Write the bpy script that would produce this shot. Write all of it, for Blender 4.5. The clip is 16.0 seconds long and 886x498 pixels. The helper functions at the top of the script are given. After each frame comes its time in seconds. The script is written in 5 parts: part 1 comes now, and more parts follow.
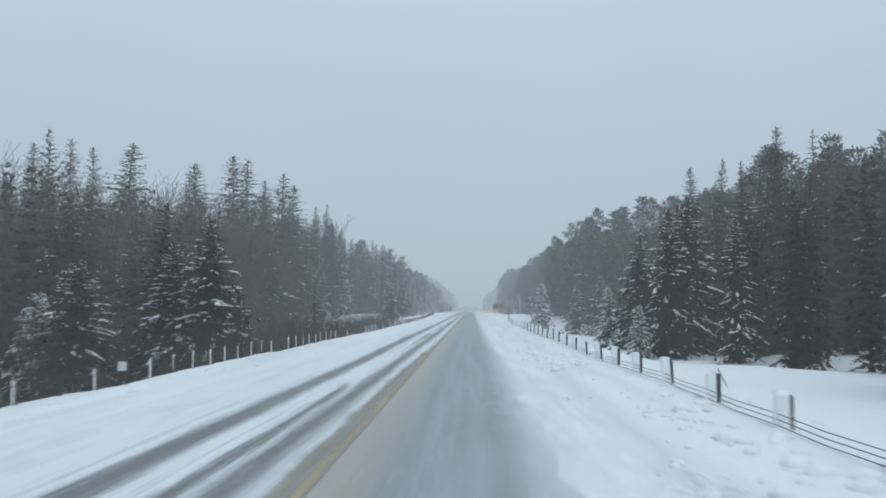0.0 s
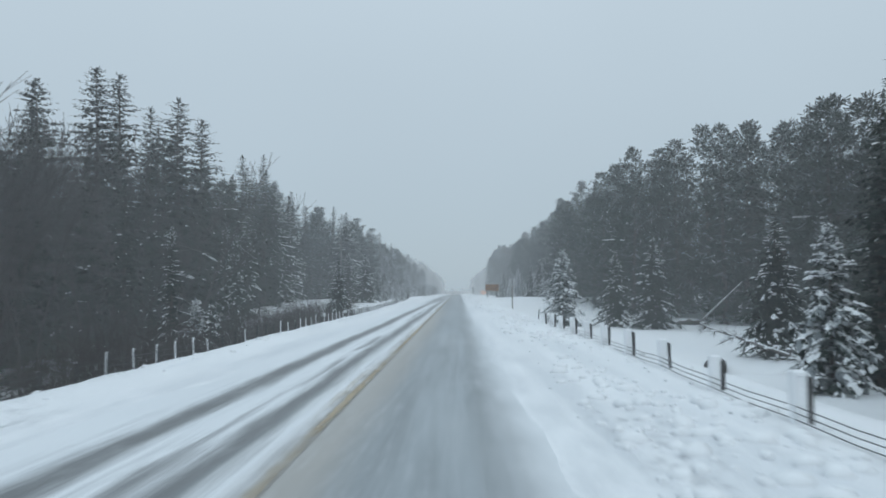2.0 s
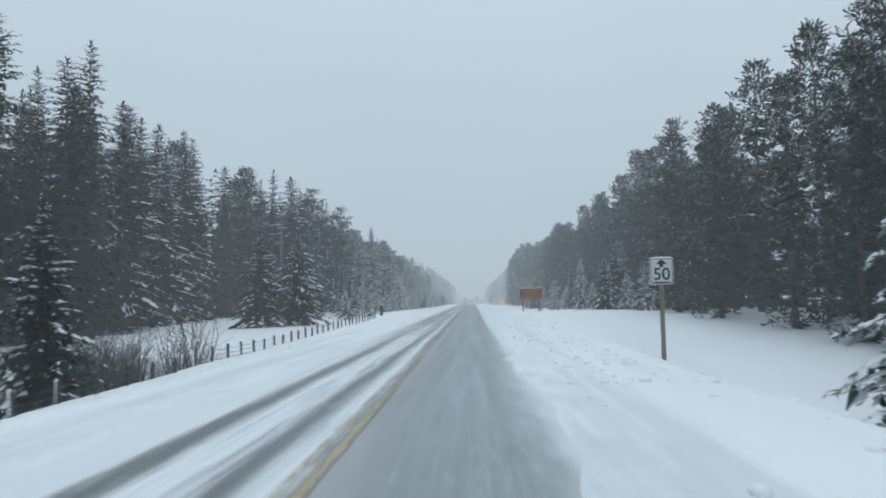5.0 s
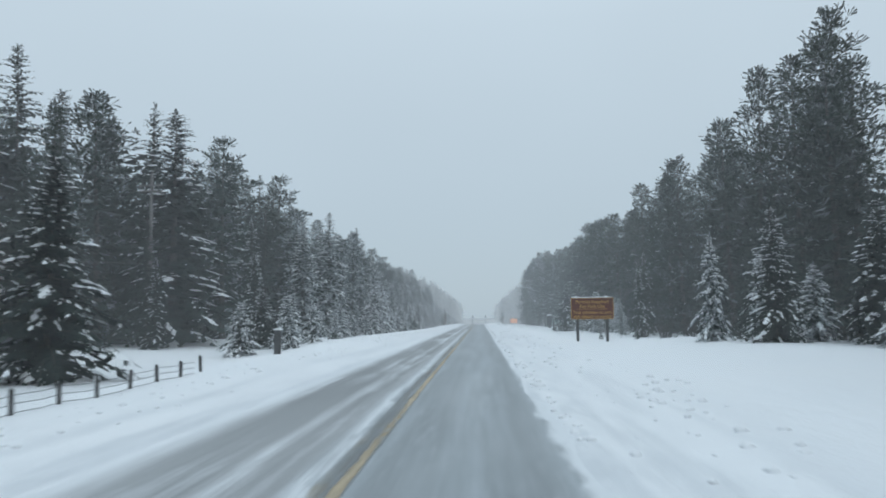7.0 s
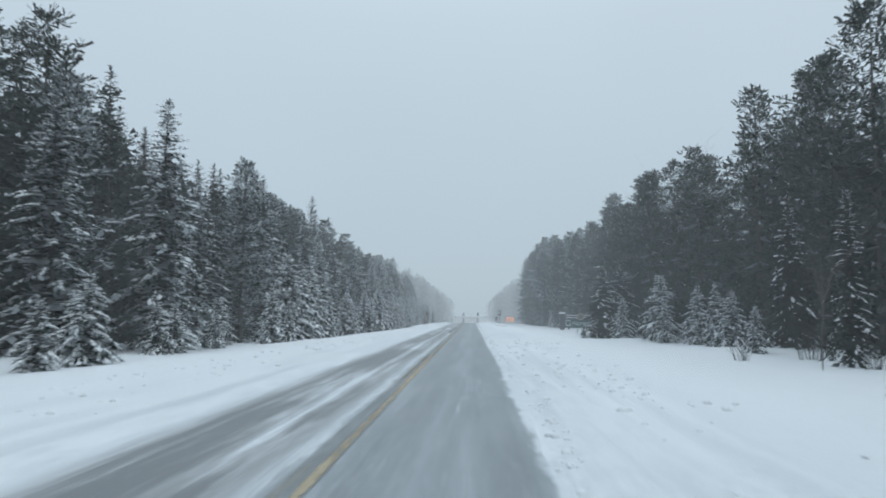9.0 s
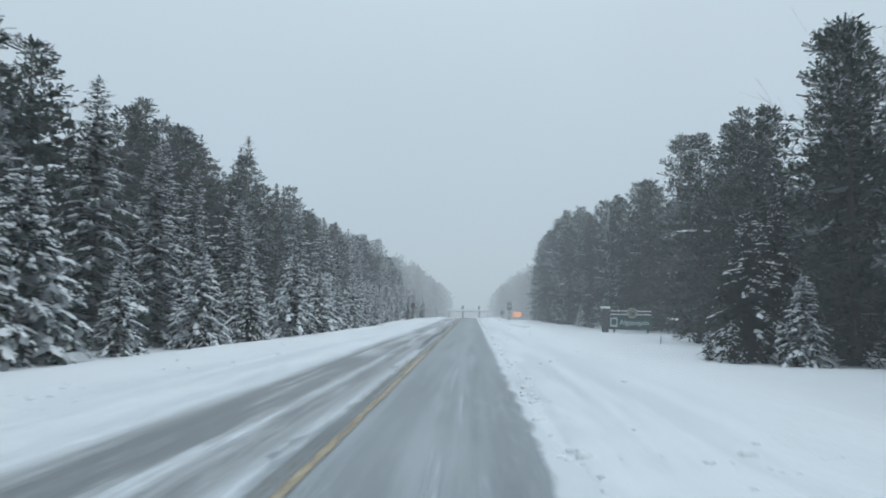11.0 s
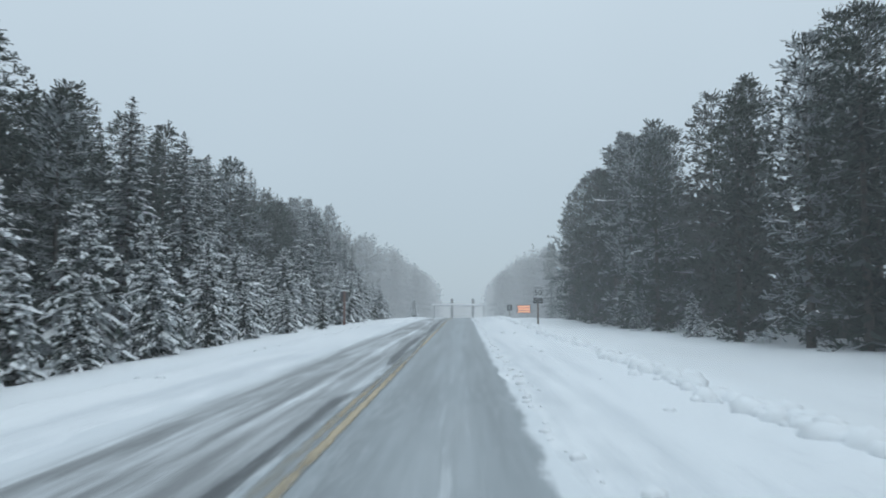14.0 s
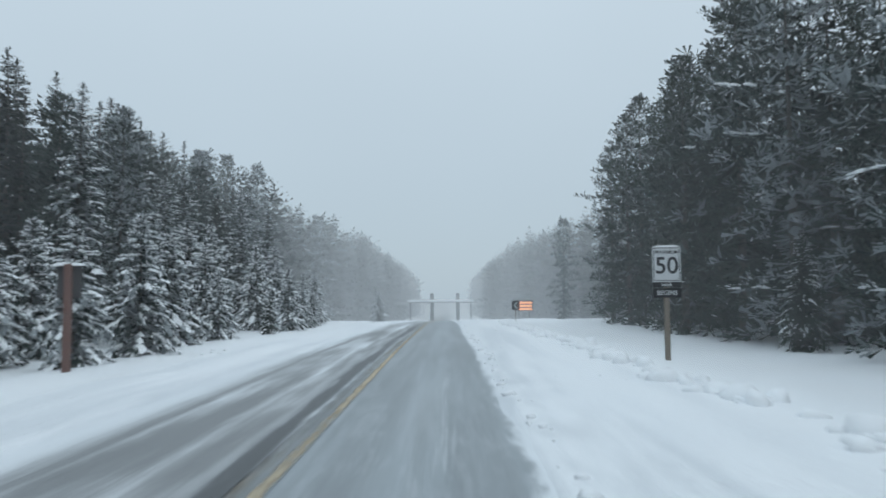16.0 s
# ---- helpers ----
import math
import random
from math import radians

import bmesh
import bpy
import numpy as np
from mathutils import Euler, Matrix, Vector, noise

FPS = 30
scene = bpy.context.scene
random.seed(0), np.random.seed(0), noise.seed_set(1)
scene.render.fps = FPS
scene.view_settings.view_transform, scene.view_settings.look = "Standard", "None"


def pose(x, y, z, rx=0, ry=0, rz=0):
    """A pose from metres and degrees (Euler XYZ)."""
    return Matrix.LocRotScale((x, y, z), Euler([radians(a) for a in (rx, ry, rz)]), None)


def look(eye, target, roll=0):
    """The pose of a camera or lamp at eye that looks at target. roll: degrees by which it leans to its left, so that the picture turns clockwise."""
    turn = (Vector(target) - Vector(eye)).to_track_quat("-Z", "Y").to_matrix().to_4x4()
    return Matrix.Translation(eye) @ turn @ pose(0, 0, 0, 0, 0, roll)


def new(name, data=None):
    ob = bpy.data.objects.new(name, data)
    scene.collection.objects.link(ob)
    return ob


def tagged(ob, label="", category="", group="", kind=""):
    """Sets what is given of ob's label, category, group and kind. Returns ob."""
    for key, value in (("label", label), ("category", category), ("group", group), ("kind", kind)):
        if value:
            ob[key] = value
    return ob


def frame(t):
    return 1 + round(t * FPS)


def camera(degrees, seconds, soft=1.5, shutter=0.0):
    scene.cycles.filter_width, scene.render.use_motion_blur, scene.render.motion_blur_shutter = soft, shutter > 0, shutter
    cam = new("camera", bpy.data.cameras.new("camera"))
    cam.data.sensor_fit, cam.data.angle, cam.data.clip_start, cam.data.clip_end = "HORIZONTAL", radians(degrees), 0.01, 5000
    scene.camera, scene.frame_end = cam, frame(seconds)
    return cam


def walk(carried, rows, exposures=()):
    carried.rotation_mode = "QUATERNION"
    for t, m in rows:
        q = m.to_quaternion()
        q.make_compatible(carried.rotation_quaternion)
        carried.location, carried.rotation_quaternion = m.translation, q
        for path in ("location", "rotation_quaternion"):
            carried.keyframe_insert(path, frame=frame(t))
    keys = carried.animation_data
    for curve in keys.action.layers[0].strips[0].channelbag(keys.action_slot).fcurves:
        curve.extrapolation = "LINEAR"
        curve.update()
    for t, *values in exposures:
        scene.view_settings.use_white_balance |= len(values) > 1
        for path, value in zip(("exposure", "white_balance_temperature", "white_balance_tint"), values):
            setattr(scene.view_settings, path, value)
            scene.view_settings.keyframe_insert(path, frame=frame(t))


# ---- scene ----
# ---- camera ----
cam = camera(59.24, 16.0, soft=1.75, shutter=0.22)
PATH = [
    (0.0, (1.496, 0.439, 1.575), (1.128, 10.432, 2.329), 0.68),
    (0.5, (1.554, 10.383, 1.551), (1.201, 20.377, 2.271), 0.58),
    (1.0, (1.601, 20.317, 1.532), (1.306, 30.313, 2.188), 0.38),
    (1.5, (1.623, 30.248, 1.549), (1.396, 40.246, 2.126), 0.04),
    (2.0, (1.630, 40.174, 1.538), (1.437, 50.173, 2.068), -0.26),
    (2.5, (1.625, 50.085, 1.514), (1.432, 60.083, 2.033), -0.38),
    (3.0, (1.607, 60.033, 1.541), (1.380, 70.030, 2.080), -0.25),
    (3.5, (1.578, 70.013, 1.543), (1.330, 80.010, 2.103), -0.40),
    (4.0, (1.545, 80.035, 1.520), (1.273, 90.032, 2.091), -0.75),
    (6.5, (1.378, 130.209, 1.543), (0.929, 140.199, 2.389), -0.81),
    (7.0, (1.382, 140.256, 1.550), (0.924, 150.245, 2.441), -0.73),
    (7.5, (1.419, 150.281, 1.545), (0.960, 160.271, 2.453), -0.58),
    (8.0, (1.472, 160.305, 1.557), (1.037, 170.296, 2.457), -0.27),
    (8.5, (1.525, 170.258, 1.564), (1.121, 180.250, 2.441), 0.07),
    (9.0, (1.556, 180.163, 1.530), (1.189, 190.156, 2.386), 0.08),
    (11.5, (1.584, 229.824, 1.511), (1.193, 239.816, 2.242), 1.12),
    (12.0, (1.557, 239.761, 1.542), (1.182, 249.754, 2.233), 1.02),
    (12.5, (1.527, 249.652, 1.550), (1.167, 259.646, 2.220), 0.84),
    (13.0, (1.518, 259.566, 1.570), (1.178, 269.560, 2.230), 0.62),
    (13.5, (1.543, 269.474, 1.564), (1.237, 279.469, 2.244), 0.43),
    (14.0, (1.577, 279.392, 1.538), (1.307, 289.388, 2.233), 0.13),
    (14.5, (1.600, 289.307, 1.480), (1.399, 299.304, 2.196), -0.03),
    (15.0, (1.594, 299.196, 1.584), (1.455, 309.195, 2.296), -0.32),
    (15.5, (1.590, 309.040, 1.537), (1.507, 319.040, 2.225), -0.49),
    (16.0, (1.576, 318.961, 1.542), (1.531, 328.961, 2.183), -0.36),
]
walk(cam, [(t, look(e, g, r)) for t, e, g, r in PATH], [(0.0, -0.04), (4.0, 0.0), (6.5, 0.05), (16.0, 0.06)])

# ---- overcast sky, snow-filled air, one wide veiled sun ----
world = bpy.data.worlds.new("world")
scene.world = world
world.use_nodes = True
wt = world.node_tree
wt.nodes.clear()


def wnode(kind, **values):
    n = wt.nodes.new(kind)
    for k, v in values.items():
        n.inputs[k].default_value = v
    return n


SUN_ELEV, SUN_TURN = 38, 150
w_out = wnode("ShaderNodeOutputWorld")
w_bg = wnode("ShaderNodeBackground", Strength=1.0)
w_sky = wnode("ShaderNodeTexSky")
w_sky.sky_type, w_sky.sun_disc = "NISHITA", False
w_sky.sun_elevation, w_sky.sun_rotation = radians(SUN_ELEV), radians(SUN_TURN)
w_dim = wt.nodes.new("ShaderNodeVectorMath")
w_dim.operation = "SCALE"
w_dim.inputs["Scale"].default_value = 0.08
w_tc = wnode("ShaderNodeTexCoord")
w_sep = wnode("ShaderNodeSeparateXYZ")
w_ramp = wnode("ShaderNodeValToRGB")
# cloud deck: even near the horizon, brighter overhead
w_ramp.color_ramp.elements[0].position, w_ramp.color_ramp.elements[0].color = 0.0, (0.425, 0.525, 0.600, 1)
w_ramp.color_ramp.elements[1].position, w_ramp.color_ramp.elements[1].color = 1.0, (0.84, 1.01, 1.13, 1)
for at, col in ((0.18, (0.490, 0.595, 0.675, 1)), (0.36, (0.545, 0.655, 0.74, 1)), (0.6, (0.70, 0.84, 0.94, 1))):
    w_ramp.color_ramp.elements.new(at).color = col
w_cloud = wnode("ShaderNodeTexNoise", Scale=1.6, Detail=3.0, Roughness=0.5)
w_vary = wnode("ShaderNodeMapRange")
w_vary.inputs["To Min"].default_value, w_vary.inputs["To Max"].default_value = 0.93, 1.07
w_mul = wt.nodes.new("ShaderNodeVectorMath")
w_mul.operation = "SCALE"
w_mix = wnode("ShaderNodeMix")
w_mix.data_type = "RGBA"
w_mix.inputs["Factor"].default_value = 0.06
L = wt.links.new
L(w_tc.outputs["Generated"], w_sep.inputs[0])
L(w_sep.outputs["Z"], w_ramp.inputs["Fac"])
L(w_tc.outputs["Generated"], w_cloud.inputs["Vector"])
L(w_cloud.outputs["Fac"], w_vary.inputs["Value"])
L(w_ramp.outputs["Color"], w_mul.inputs[0])
L(w_vary.outputs[0], w_mul.inputs["Scale"])
L(w_sky.outputs[0], w_dim.inputs[0])
L(w_mul.outputs[0], w_mix.inputs["A"])
L(w_dim.outputs[0], w_mix.inputs["B"])
L(w_mix.outputs["Result"], w_bg.inputs["Color"])
L(w_bg.outputs[0], w_out.inputs["Surface"])
# the falling and blowing snow in the air scatters light, with a thicker squall ahead
FOG = 0.0020
w_pos = wnode("ShaderNodeNewGeometry")
w_psep = wnode("ShaderNodeSeparateXYZ")
w_top = wnode("ShaderNodeMath")
w_top.operation, w_top.inputs[1].default_value = "LESS_THAN", 120.0
w_den = wnode("ShaderNodeMath")
w_den.operation = "MULTIPLY"
w_vol = wnode("ShaderNodeVolumeScatter", Color=(0.97, 0.985, 1.0, 1), Anisotropy=0.0)
L(w_pos.outputs["Position"], w_psep.inputs[0])
L(w_psep.outputs["Z"], w_top.inputs[0])
L(w_top.outputs[0], w_den.inputs[0])
w_squall = wnode("ShaderNodeMapRange")
w_squall.interpolation_type = "SMOOTHSTEP"
for k, v in (("From Min", 365.0), ("From Max", 470.0), ("To Min", FOG), ("To Max", FOG * 3.8)):
    w_squall.inputs[k].default_value = v
L(w_psep.outputs["Y"], w_squall.inputs["Value"])
L(w_squall.outputs[0], w_den.inputs[1])
L(w_den.outputs[0], w_vol.inputs["Density"])
L(w_vol.outputs[0], w_out.inputs["Volume"])
world.cycles.volume_step_size = 25.0
scene.cycles.volume_max_steps = 48
scene.cycles.volume_bounces = 1

sun_data = bpy.data.lights.new("sun", "SUN")
sun_data.energy, sun_data.angle, sun_data.color = 0.22, radians(40), (1.0, 0.98, 0.95)
sun = new("sun", sun_data)
sa, se = radians(SUN_TURN), radians(SUN_ELEV)
sun.matrix_world = look((0, 0, 60), (-math.sin(sa) * math.cos(se), -math.cos(sa) * math.cos(se), 60 - math.sin(se)))


# ---- materials ----
class Graph:
    """A small helper to write node materials."""

    def __init__(self, name, rough=0.8):
        self.m = bpy.data.materials.new(name)
        self.m.use_nodes = True
        self.t = self.m.node_tree
        self.b = self.t.nodes["Principled BSDF"]
        self.b.inputs["Roughness"].default_value = rough
        self.pos = self.t.nodes.new("ShaderNodeNewGeometry").outputs["Position"]
        s = self.t.nodes.new("ShaderNodeSeparateXYZ")
        self.link(self.pos, s.inputs[0])
        self.x, self.y, self.z = s.outputs

    def link(self, a, b):
        self.t.links.new(a, b)

    def put(self, sock, v):
        if isinstance(v, bpy.types.NodeSocket):
            self.link(v, sock)
        else:
            sock.default_value = v

    def math(self, op, a, b=0.0, clamp=False):
        n = self.t.nodes.new("ShaderNodeMath")
        n.operation, n.use_clamp = op, clamp
        self.put(n.inputs[0], a)
        self.put(n.inputs[1], b)
        return n.outputs[0]

    def step(self, v, a, b):
        n = self.t.nodes.new("ShaderNodeMapRange")
        n.interpolation_type = "SMOOTHSTEP"
        self.put(n.inputs["Value"], v)
        n.inputs["From Min"].default_value, n.inputs["From Max"].default_value = a, b
        return n.outputs[0]

    def noise(self, scale, stretch=(1, 1, 1), detail=4.0, rough=0.55, vec=None):
        mp = self.t.nodes.new("ShaderNodeMapping")
        self.link(vec or self.pos, mp.inputs["Vector"])
        mp.inputs["Scale"].default_value = stretch
        n = self.t.nodes.new("ShaderNodeTexNoise")
        self.link(mp.outputs[0], n.inputs["Vector"])
        n.inputs["Scale"].default_value, n.inputs["Detail"].default_value, n.inputs["Roughness"].default_value = scale, detail, rough
        return n.outputs["Fac"]

    def mix(self, f, a, b):
        n = self.t.nodes.new("ShaderNodeMix")
        n.data_type = "RGBA"
        self.put(n.inputs["Factor"], f)
        for k, v in (("A", a), ("B", b)):
            self.put(n.inputs[k], (*v, 1) if isinstance(v, tuple) and len(v) == 3 else v)
        return n.outputs["Result"]

    def colour(self, v):
        self.put(self.b.inputs["Base Color"], (*v, 1) if isinstance(v, tuple) else v)

    def bump(self, h, strength=0.5, dist=0.02):
        n = self.t.nodes.new("ShaderNodeBump")
        n.inputs["Strength"].default_value, n.inputs["Distance"].default_value = strength, dist
        self.link(h, n.inputs["Height"])
        self.link(n.outputs[0], self.b.inputs["Normal"])

    def random(self):
        return self.t.nodes.new("ShaderNodeObjectInfo").outputs["Random"]

    def island(self):
        return self.t.nodes.new("ShaderNodeNewGeometry").outputs["Random Per Island"]


def snow_material():
    g = Graph("snow", 0.65)
    big = g.noise(0.35, detail=3)
    g.colour(g.mix(big, (0.85, 0.88, 0.91), (0.93, 0.943, 0.958)))
    g.b.inputs["Subsurface Weight"].default_value = 0.0
    g.bump(g.math("ADD", g.noise(3.0, (1, 0.5, 1), 6, 0.6), g.math("MULTIPLY", g.noise(22.0, detail=3), 0.25)), 0.45, 0.06)
    return g.m


def ground_material():
    """Roadside snow: clean drifts, grey where traffic and plough threw slush along the lanes, pits with their shade
    coloured in.
    """
    g = Graph("roadside_snow", 0.65)
    big = g.noise(0.3, (1, 0.6, 1), 4)
    col = g.mix(big, (0.84, 0.87, 0.905), (0.93, 0.943, 0.958))
    ax = g.math("ABSOLUTE", g.math("ADD", g.x, g.math("MULTIPLY", g.math("SUBTRACT", g.noise(0.8, (1, 0.25, 1)), 0.5), 1.2)))
    near = g.math("SUBTRACT", 1.0, g.step(ax, 2.3, 4.2))
    dirt = g.math("MULTIPLY", near, g.step(g.noise(2.2, (1, 0.25, 1), 5, 0.65), 0.35, 0.75))
    col = g.mix(g.math("MULTIPLY", dirt, 0.5), col, (0.50, 0.54, 0.58))
    # furrows that wheels and plough drew along the shoulders
    furrow = g.step(g.noise(1.5, (1, 0.035, 1), 5, 0.6), 0.42, 0.66)
    shoulder = g.math("SUBTRACT", 1.0, g.step(ax, 3.6, 6.2))
    col = g.mix(g.math("MULTIPLY", g.math("MULTIPLY", furrow, shoulder), 0.42), col, (0.56, 0.60, 0.645))
    # broken patches on the shoulders; the shade in their pits is mixed into the colour
    zone = g.math("MULTIPLY", g.step(ax, 2.9, 3.5), g.math("SUBTRACT", 1.0, g.step(ax, 5.2, 6.4)))
    field = g.step(g.noise(0.33, (1, 0.35, 1), 3), 0.46, 0.60)
    pits = g.math("MULTIPLY", g.math("MULTIPLY", zone, field), g.step(g.noise(7.0, (1, 0.8, 1), 5, 0.65), 0.53, 0.66))
    col = g.mix(g.math("MULTIPLY", pits, g.math("ADD", 0.20, g.math("MULTIPLY", g.math("SUBTRACT", 1.0, g.step(g.y, 70.0, 92.0)), 0.26))), col, (0.46, 0.50, 0.54))
    g.colour(col)
    fine = g.math("ADD", g.noise(2.0, (1, 0.5, 1), 7, 0.62), g.math("MULTIPLY", g.noise(16.0, detail=4), 0.25))
    g.bump(g.math("SUBTRACT", g.math("SUBTRACT", fine, g.math("MULTIPLY", pits, g.math("ADD", 0.12, g.math("MULTIPLY", g.math("SUBTRACT", 1.0, g.step(g.y, 70.0, 92.0)), 0.45)))), g.math("MULTIPLY", g.math("MULTIPLY", furrow, shoulder), 0.25)), 0.55, 0.15)
    return g.m


def road_material():
    """Frosted asphalt: bare lane with salt streaks, two dark wheel tracks and packed snow in the other lane."""
    g = Graph("winter_asphalt", 0.5)
    wob = g.math("MULTIPLY", g.math("SUBTRACT", g.noise(0.5, (1, 0.12, 1), 3), 0.5), 0.35)
    x = g.math("ADD", g.x, wob)
    streak = g.noise(2.2, (1.5, 0.05, 1), 5, 0.6)
    patch = g.noise(0.55, (1, 0.16, 1), 5, 0.62)
    fine = g.noise(9.0, (1, 0.12, 1), 5, 0.65)
    grit = g.noise(60.0, detail=2)

    xs = g.math("ADD", x, g.math("MULTIPLY", g.math("SUBTRACT", g.noise(7.0, (1, 0.05, 1), 4, 0.7), 0.5), 0.38))

    def band(c, half, soft):
        d = g.math("ABSOLUTE", g.math("SUBTRACT", xs, c))
        return g.math("SUBTRACT", 1.0, g.step(d, half - soft, half + soft))

    xe = g.math("ADD", x, g.math("MULTIPLY", g.math("SUBTRACT", g.noise(2.6, (1, 0.3, 1), 5, 0.65), 0.5), 0.5))
    soft = g.math("SUBTRACT", 1.0, g.step(g.y, 95.0, 165.0))
    inner = g.math("SUBTRACT", xe, g.math("MULTIPLY", g.math("MULTIPLY", g.step(g.y, 18.0, 34.0), soft), 0.26))
    lane = g.math("MULTIPLY", g.step(inner, -0.42, -0.16), g.math("SUBTRACT", 1.0, g.math("ADD", g.math("MULTIPLY", g.step(xe, 1.75, 2.75), soft), g.math("MULTIPLY", g.step(xe, 2.26, 2.42), g.math("SUBTRACT", 1.0, soft)))))
    later = g.step(g.y, 110.0, 165.0)
    t1 = g.math("MAXIMUM", band(-0.60, 0.20, 0.16), g.math("MULTIPLY", band(-0.98, 0.10, 0.09), g.step(g.noise(1.0, (1, 0.06, 1), 3), 0.46, 0.58)))
    t2 = g.math("MULTIPLY", band(-1.74, 0.21, 0.15), g.math("SUBTRACT", 1.0, g.math("MULTIPLY", later, 0.62)))
    tracks = g.math("MAXIMUM", t1, t2)
    xw = g.math("ADD", x, g.math("MULTIPLY", g.math("SUBTRACT", g.noise(1.6, (1, 0.07, 1), 5, 0.65), 0.5), 0.55))
    slush = g.math("MULTIPLY", g.math("MULTIPLY", later, band(-1.45, 0.95, 0.35)), g.math("MULTIPLY", g.step(g.math("ADD", g.math("MULTIPLY", streak, 0.7), g.math("MULTIPLY", patch, 0.9)), 0.48, 0.84), g.math("SUBTRACT", 0.9, g.math("MULTIPLY", g.step(g.y, 225.0, 260.0), g.math("MULTIPLY", g.step(g.noise(1.3, (1, 0.09, 1), 4), 0.42, 0.6), 0.45)))))
    wet = g.math("MULTIPLY", g.math("MULTIPLY", g.step(g.y, 225.0, 262.0), g.math("SUBTRACT", 1.0, g.step(g.math("ABSOLUTE", g.math("ADD", xw, 0.40)), 0.05, 0.24))), g.step(g.noise(0.8, (1, 0.1, 1), 4), 0.34, 0.52))
    blots = g.math("MULTIPLY", band(-0.66, 0.40, 0.25), g.step(g.noise(1.1, (1, 0.3, 1), 4, 0.6), 0.60, 0.70))
    t1 = g.math("MULTIPLY", t1, g.math("ADD", 0.66, g.math("MULTIPLY", g.math("SUBTRACT", 1.0, later), 0.34)))
    tracks = g.math("MAXIMUM", g.math("MAXIMUM", t1, t2), g.math("MULTIPLY", later, blots))
    bare = g.math("MAXIMUM", g.math("MAXIMUM", g.math("MAXIMUM", tracks, wet), slush), lane)
    brk = g.step(g.math("ADD", g.math("MULTIPLY", fine, 0.5), g.math("MULTIPLY", patch, 0.5)), 0.30, 0.52)
    bare = g.math("MULTIPLY", bare, g.math("ADD", 0.72, g.math("MULTIPLY", brk, 0.28)), True)
    drift = g.math("MULTIPLY", g.math("MULTIPLY", band(1.45, 0.25, 0.22), g.step(g.noise(3.4, (1.4, 0.05, 1), 5, 0.65), 0.54, 0.68)), g.math("MULTIPLY", g.step(g.y, 120.0, 190.0), 0.36))
    ridge = g.math("MULTIPLY", g.math("MULTIPLY", band(-1.14, 0.11, 0.10), later), g.step(g.noise(0.9, (1, 0.05, 1), 4), 0.36, 0.55))
    outer = g.math("MULTIPLY", g.math("MULTIPLY", band(-2.15, 0.13, 0.10), later), g.step(g.noise(0.8, (1, 0.05, 1), 4), 0.34, 0.56))
    bare = g.math("SUBTRACT", g.math("MAXIMUM", bare, g.math("MULTIPLY", outer, 0.85)), g.math("MULTIPLY", ridge, 0.5), True)
    bare = g.math("SUBTRACT", bare, drift, True)
    dark = g.mix(grit, (0.125, 0.135, 0.14), (0.20, 0.205, 0.21))
    salt = g.mix(g.step(streak, 0.2, 0.85), (0.216, 0.241, 0.257), (0.385, 0.430, 0.460))
    salt = g.mix(g.math("MULTIPLY", g.step(patch, 0.45, 0.75), 0.5), salt, (0.50, 0.53, 0.55))
    # a polished wheel path in the bare lane
    path = g.math("MAXIMUM", band(0.62, 0.3, 0.22), band(2.0, 0.28, 0.2))
    salt = g.mix(g.math("MULTIPLY", path, 0.30), salt, (0.185, 0.20, 0.21))
    film = g.math("MULTIPLY", band(0.10, 0.50, 0.28), g.math("SUBTRACT", 1.0, g.step(g.y, 70.0, 130.0)))
    salt = g.mix(g.math("MULTIPLY", film, 0.65), salt, (0.43, 0.40, 0.36))
    tar = g.mix(g.math("MULTIPLY", g.step(x, -0.62, -0.40), g.math("SUBTRACT", 1.0, g.math("MULTIPLY", wet, 0.9))), dark, salt)
    snow = g.mix(patch, (0.70, 0.735, 0.77), (0.84, 0.865, 0.89))
    # thin grey furrows that tyres pressed into the packed snow
    comb = g.math("MULTIPLY", g.step(g.noise(6.5, (1, 0.022, 1), 5, 0.7), 0.47, 0.66), band(-1.2, 1.15, 0.3))
    comb = g.math("MULTIPLY", comb, g.math("ADD", 0.35, g.math("MULTIPLY", g.step(g.noise(0.7, (1, 0.12, 1), 4), 0.38, 0.62), 0.65)))
    snow = g.mix(g.math("MULTIPLY", comb, 0.5), snow, (0.30, 0.325, 0.345))
    g.colour(g.mix(g.math("MULTIPLY", wet, g.math("ADD", 0.35, g.math("MULTIPLY", brk, 0.5))), g.mix(bare, snow, tar), (0.055, 0.06, 0.065)))
    g.put(g.b.inputs["Roughness"], g.math("ADD", 0.72, g.math("MULTIPLY", bare, -0.22)))
    g.bump(g.math("ADD", g.math("MULTIPLY", bare, -1.0), g.math("ADD", g.math("MULTIPLY", fine, 0.5), g.math("MULTIPLY", grit, 0.2))), 0.5, 0.02)
    return g.m


